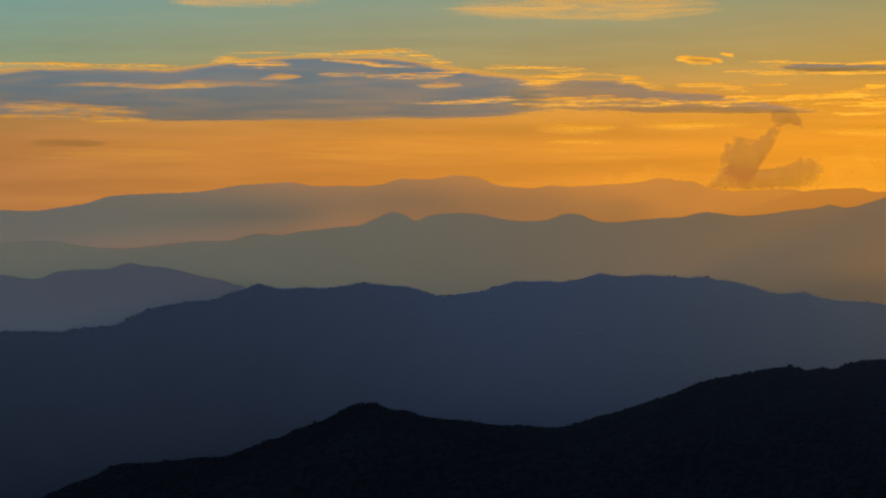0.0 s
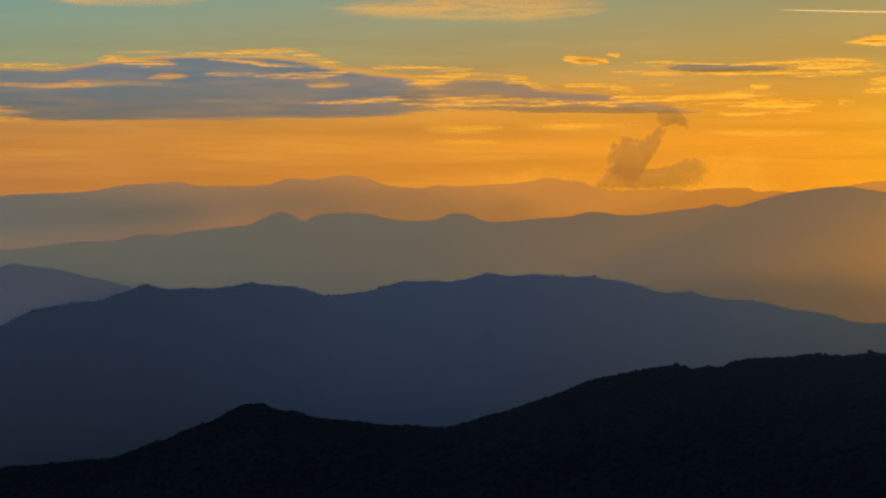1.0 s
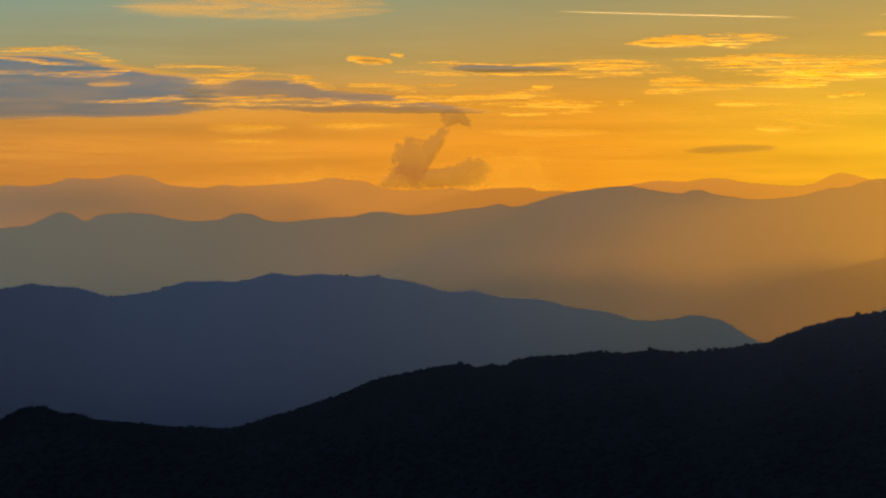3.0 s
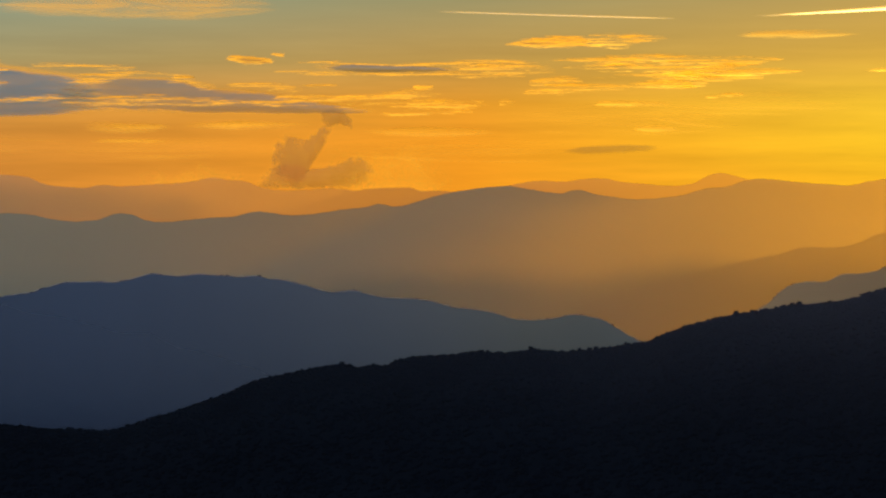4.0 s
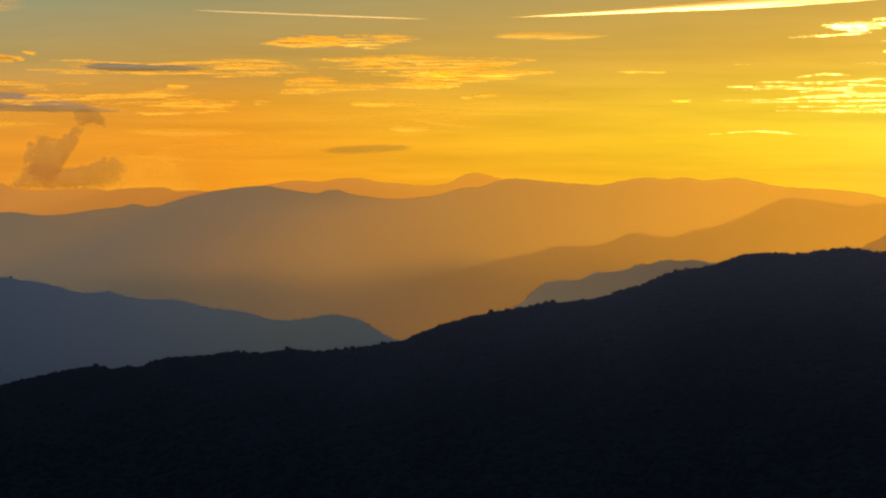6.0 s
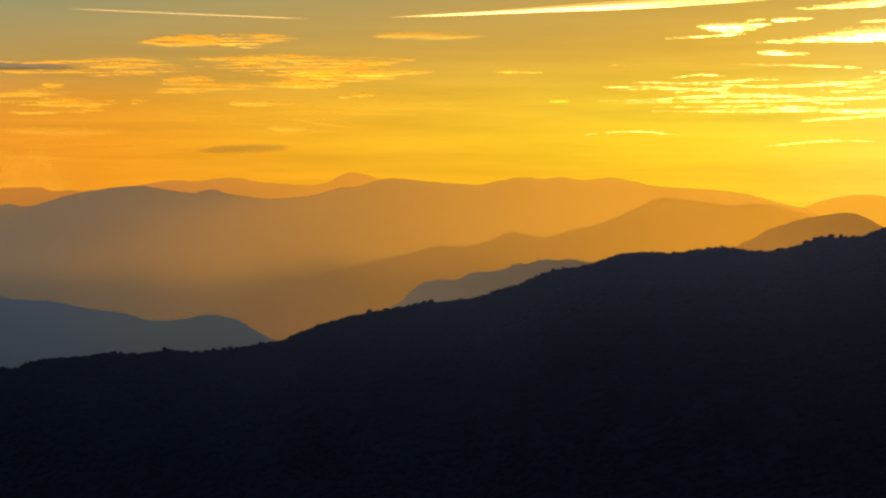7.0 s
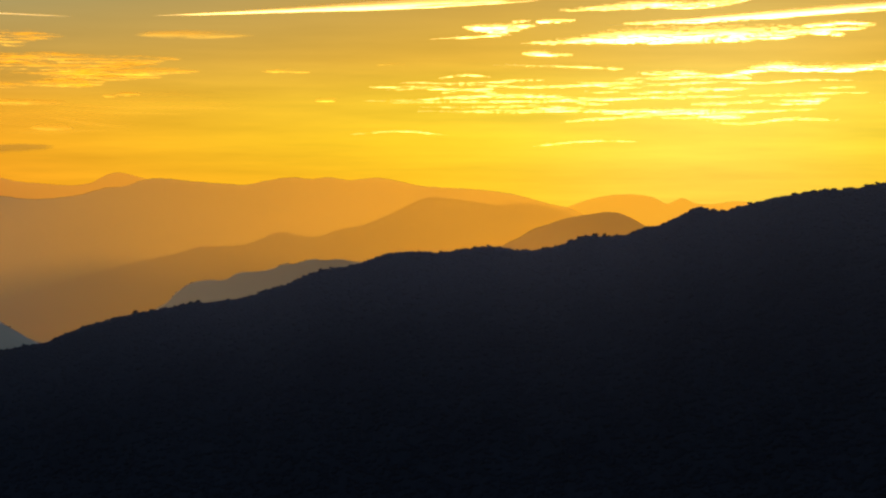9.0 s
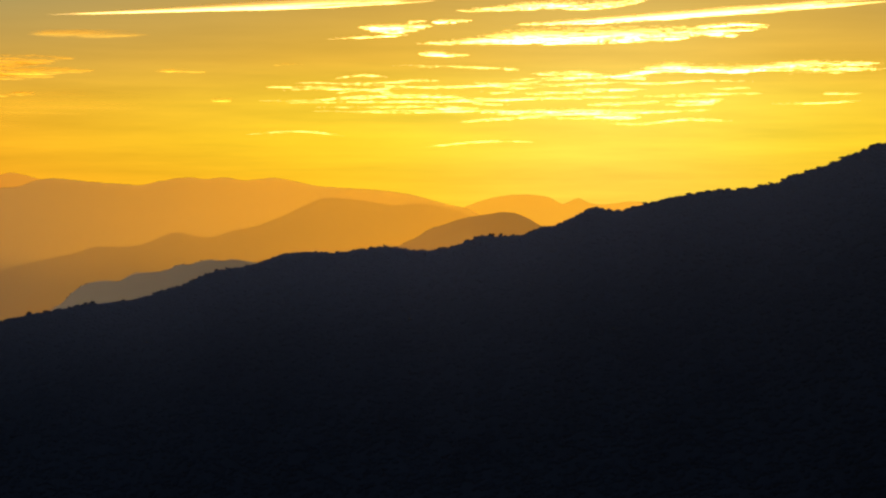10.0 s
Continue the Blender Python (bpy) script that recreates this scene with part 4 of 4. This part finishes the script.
ribbon(ripples, "ripple", RIPPLE, 4545, (27.57, 2.27, 1.1), (28.31, 2.36, 2.1), (29.21, 2.29, 1.6))
ribbon(ripples, "ripple", RIPPLE, 4540, (25.33, 2.08, 1.1), (27.12, 2.1, 1.6), (28.02, 2.18, 2.6), (29.21, 2.21, 3.7), (30.11, 2.21, 3.7), (30.86, 2.17, 3.7), (31.46, 2.02, 4.2), (32.51, 1.97, 2.1))
ribbon(ripples, "ripple", RIPPLE, 4535, (25.63, 2, 1.1), (27.72, 2.05, 1.6), (29.21, 2.06, 2.6), (30.71, 2.08, 2.6), (32.21, 2.12, 2.6), (33.7, 2.18, 1.6), (35.19, 2.18, 1.6), (36.68, 2.2, 1.6), (38, 2.16, 1.1))
ribbon(ripples, "ripple", RIPPLE, 4530, (26.97, 1.91, 1.1), (28.46, 1.91, 1.6), (30.11, 1.94, 2.6), (31.61, 1.88, 2.1))
ribbon(ripples, "ripple", RIPPLE, 4525, (26.52, 1.81, 1.1), (28.02, 1.79, 1.6), (29.51, 1.78, 2.6), (31.16, 1.82, 2.6), (32.21, 1.81, 3.2), (33.4, 1.82, 4.2), (34.3, 1.82, 4.7), (35.19, 1.8, 4.2), (36.38, 1.8, 2.6), (38.01, 1.84, 1.6))
ribbon(ripples, "ripple", RIPPLE, 4520, (30.71, 1.48, 1.6), (31.46, 1.58, 2.6), (32.21, 1.61, 2.6), (32.96, 1.7, 3.7), (33.85, 1.72, 3.2))
ribbon(ripples, "ripple", RIPPLE, 4515, (34.3, 1.7, 3.2), (35.04, 1.67, 6.8), (35.79, 1.68, 3.7))
ribbon(ripples, "ripple", RIPPLE, 4510, (36.53, 2.05, 2.6), (37.41, 2.08, 4.2), (38, 2.1, 2.1))
ribbon(ripples, "ripple", RIPPLE, 4505, (36.08, 2.23, 1.1), (37.86, 2.25, 1.6), (39.03, 2.25, 1.1))
ribbon(ripples, "ripple", RIPPLE, 4500, (36.23, 1.96, 2.1), (37.71, 2, 2.6))
ribbon(ripples, "ripple", RIPPLE, 4495, (37.49, 2.37, 1.6), (38.59, 2.41, 2.1))
ribbon(ripples, "ripple", RIPPLE, 4490, (39.03, 1.98, 1.1), (40.35, 2, 1.6), (41.5, 2.05, 1.1))
ribbon(ripples, "ripple", RIPPLE, 4485, (40.34, 2.25, 1.6), (41.5, 2.24, 1.6))
ribbon(ripples, "ripple", RIPPLE, 4480, (25.18, 1.18, 1.1), (26.82, 1.27, 1.6), (27.94, 1.15, 1.6))
ribbon(ripples, "ripple", RIPPLE, 4475, (29.81, 0.85, 1.1), (31.91, 1.02, 1.6), (33.11, 0.97, 1.1))
ribbon(ripples, "ripple", RIPPLE, 4470, (34.52, 1.54, 2.6), (35.64, 1.46, 2.1), (36.68, 1.58, 2.6), (38.3, 1.53, 1.6))
ribbon(ripples, "ripple", RIPPLE, 4465, (34.15, 1.98, 2.6), (35.34, 2.01, 3.2), (36.38, 2.08, 2.6))
ribbon(ripples, "ripple", RIPPLE, 4460, (33.4, 2.27, 2.1), (34.6, 2.36, 2.6), (35.93, 2.38, 2.1))

fine = random.Random(41)
for i in range(24):  # finest ripples between the larger ones
    at, up, long = fine.uniform(26.5, 37.0), fine.uniform(1.6, 2.7), fine.uniform(0.7, 2.6)
    ribbon(ripples, "ripple", RIPPLE, 4455 - 2 * i, *[(at + long * k, up + fine.uniform(-0.03, 0.03), fine.uniform(0.8, 1.7)) for k in (-0.5, 0.0, 0.5)])

low_streaks = cloud_group("low_cloud_streaks", "thin amber cloud streaks under the cloud bank")
ribbon(low_streaks, "streak", AMBER, 4010, (2.2, 1.40, 3), (3.45, 1.39, 5), (4.95, 1.41, 4))
ribbon(low_streaks, "streak", AMBER, 4005, (5.4, 1.44, 3), (6.4, 1.46, 5), (7.64, 1.44, 3))
ribbon(low_streaks, "streak", AMBER, 4000, (2.26, 1.01, 4), (3.4, 1.03, 5), (4.73, 1.01, 3))

tower = cloud_group("cumulus_cloud", "soft brown-orange cumulus cloud rising behind the mountains")
cloud_body(tower, "cloud_base", CUMULUS, 4965, (6.82, -0.27, -0.08), (7.16, -0.27, 0.28), (7.49, -0.27, 0.43), (7.92, -0.27, 0.51), (8.39, -0.27, 0.35), (8.82, -0.27, 0.41), (9.24, -0.27, 0.57), (9.67, -0.27, 0.7), (9.95, -0.27, 0.57), (10.19, -0.27, -0.03))
cloud_body(tower, "cloud_column", CUMULUS, 4960, (7.25, -0.22, 1.02), (7.37, -0.22, 1.22), (7.58, -0.22, 1.25), (7.82, -0.22, 1.23), (8.01, -0.22, 1.16), (8.2, -0.08, 1.12), (8.39, 0.35, 1.23), (8.58, 0.63, 1.42), (8.77, 0.95, 1.55), (8.94, 1.16, 1.63))
cloud_body(tower, "curled_top", CUMULUS, 4950, (8.58, 1.54, 1.84), (8.78, 1.39, 1.95), (8.97, 1.36, 1.99), (9.16, 1.44, 1.93), (9.33, 1.34, 1.74), (9.5, 1.25, 1.61))
ribbon(tower, "lit_edge", AMBER, 4940, (8.93, 1.91, 3.6), (9.18, 1.79, 4.8), (9.35, 1.57, 6), (9.27, 1.29, 4.8))

puffs = cloud_group("cumulus_puff", "faint golden puffs beside the cumulus cloud")
cloud_body(puffs, "cloud_mass", PUFF, 4945, (3.61, -1.21, 0.22), (3.98, -1.21, 0.35), (4.36, -1.2, 0.47), (4.66, -1.2, 0.25), (5.1, -1.2, 0.44), (5.47, -1.2, 0.62), (5.92, -1.2, 0.44), (6.44, -1.2, 0.38), (6.81, -1.2, 0.14))
cloud_body(puffs, "cloud_mass", PUFF, 4946, (8.5, -1.19, 1.03), (8.87, -1.19, 1.23), (9.16, -1.19, 1), (9.89, -1.19, 0.85), (10.62, -1.19, 1.17), (11.49, -1.18, 0.84), (12.35, -1.18, 0.14))
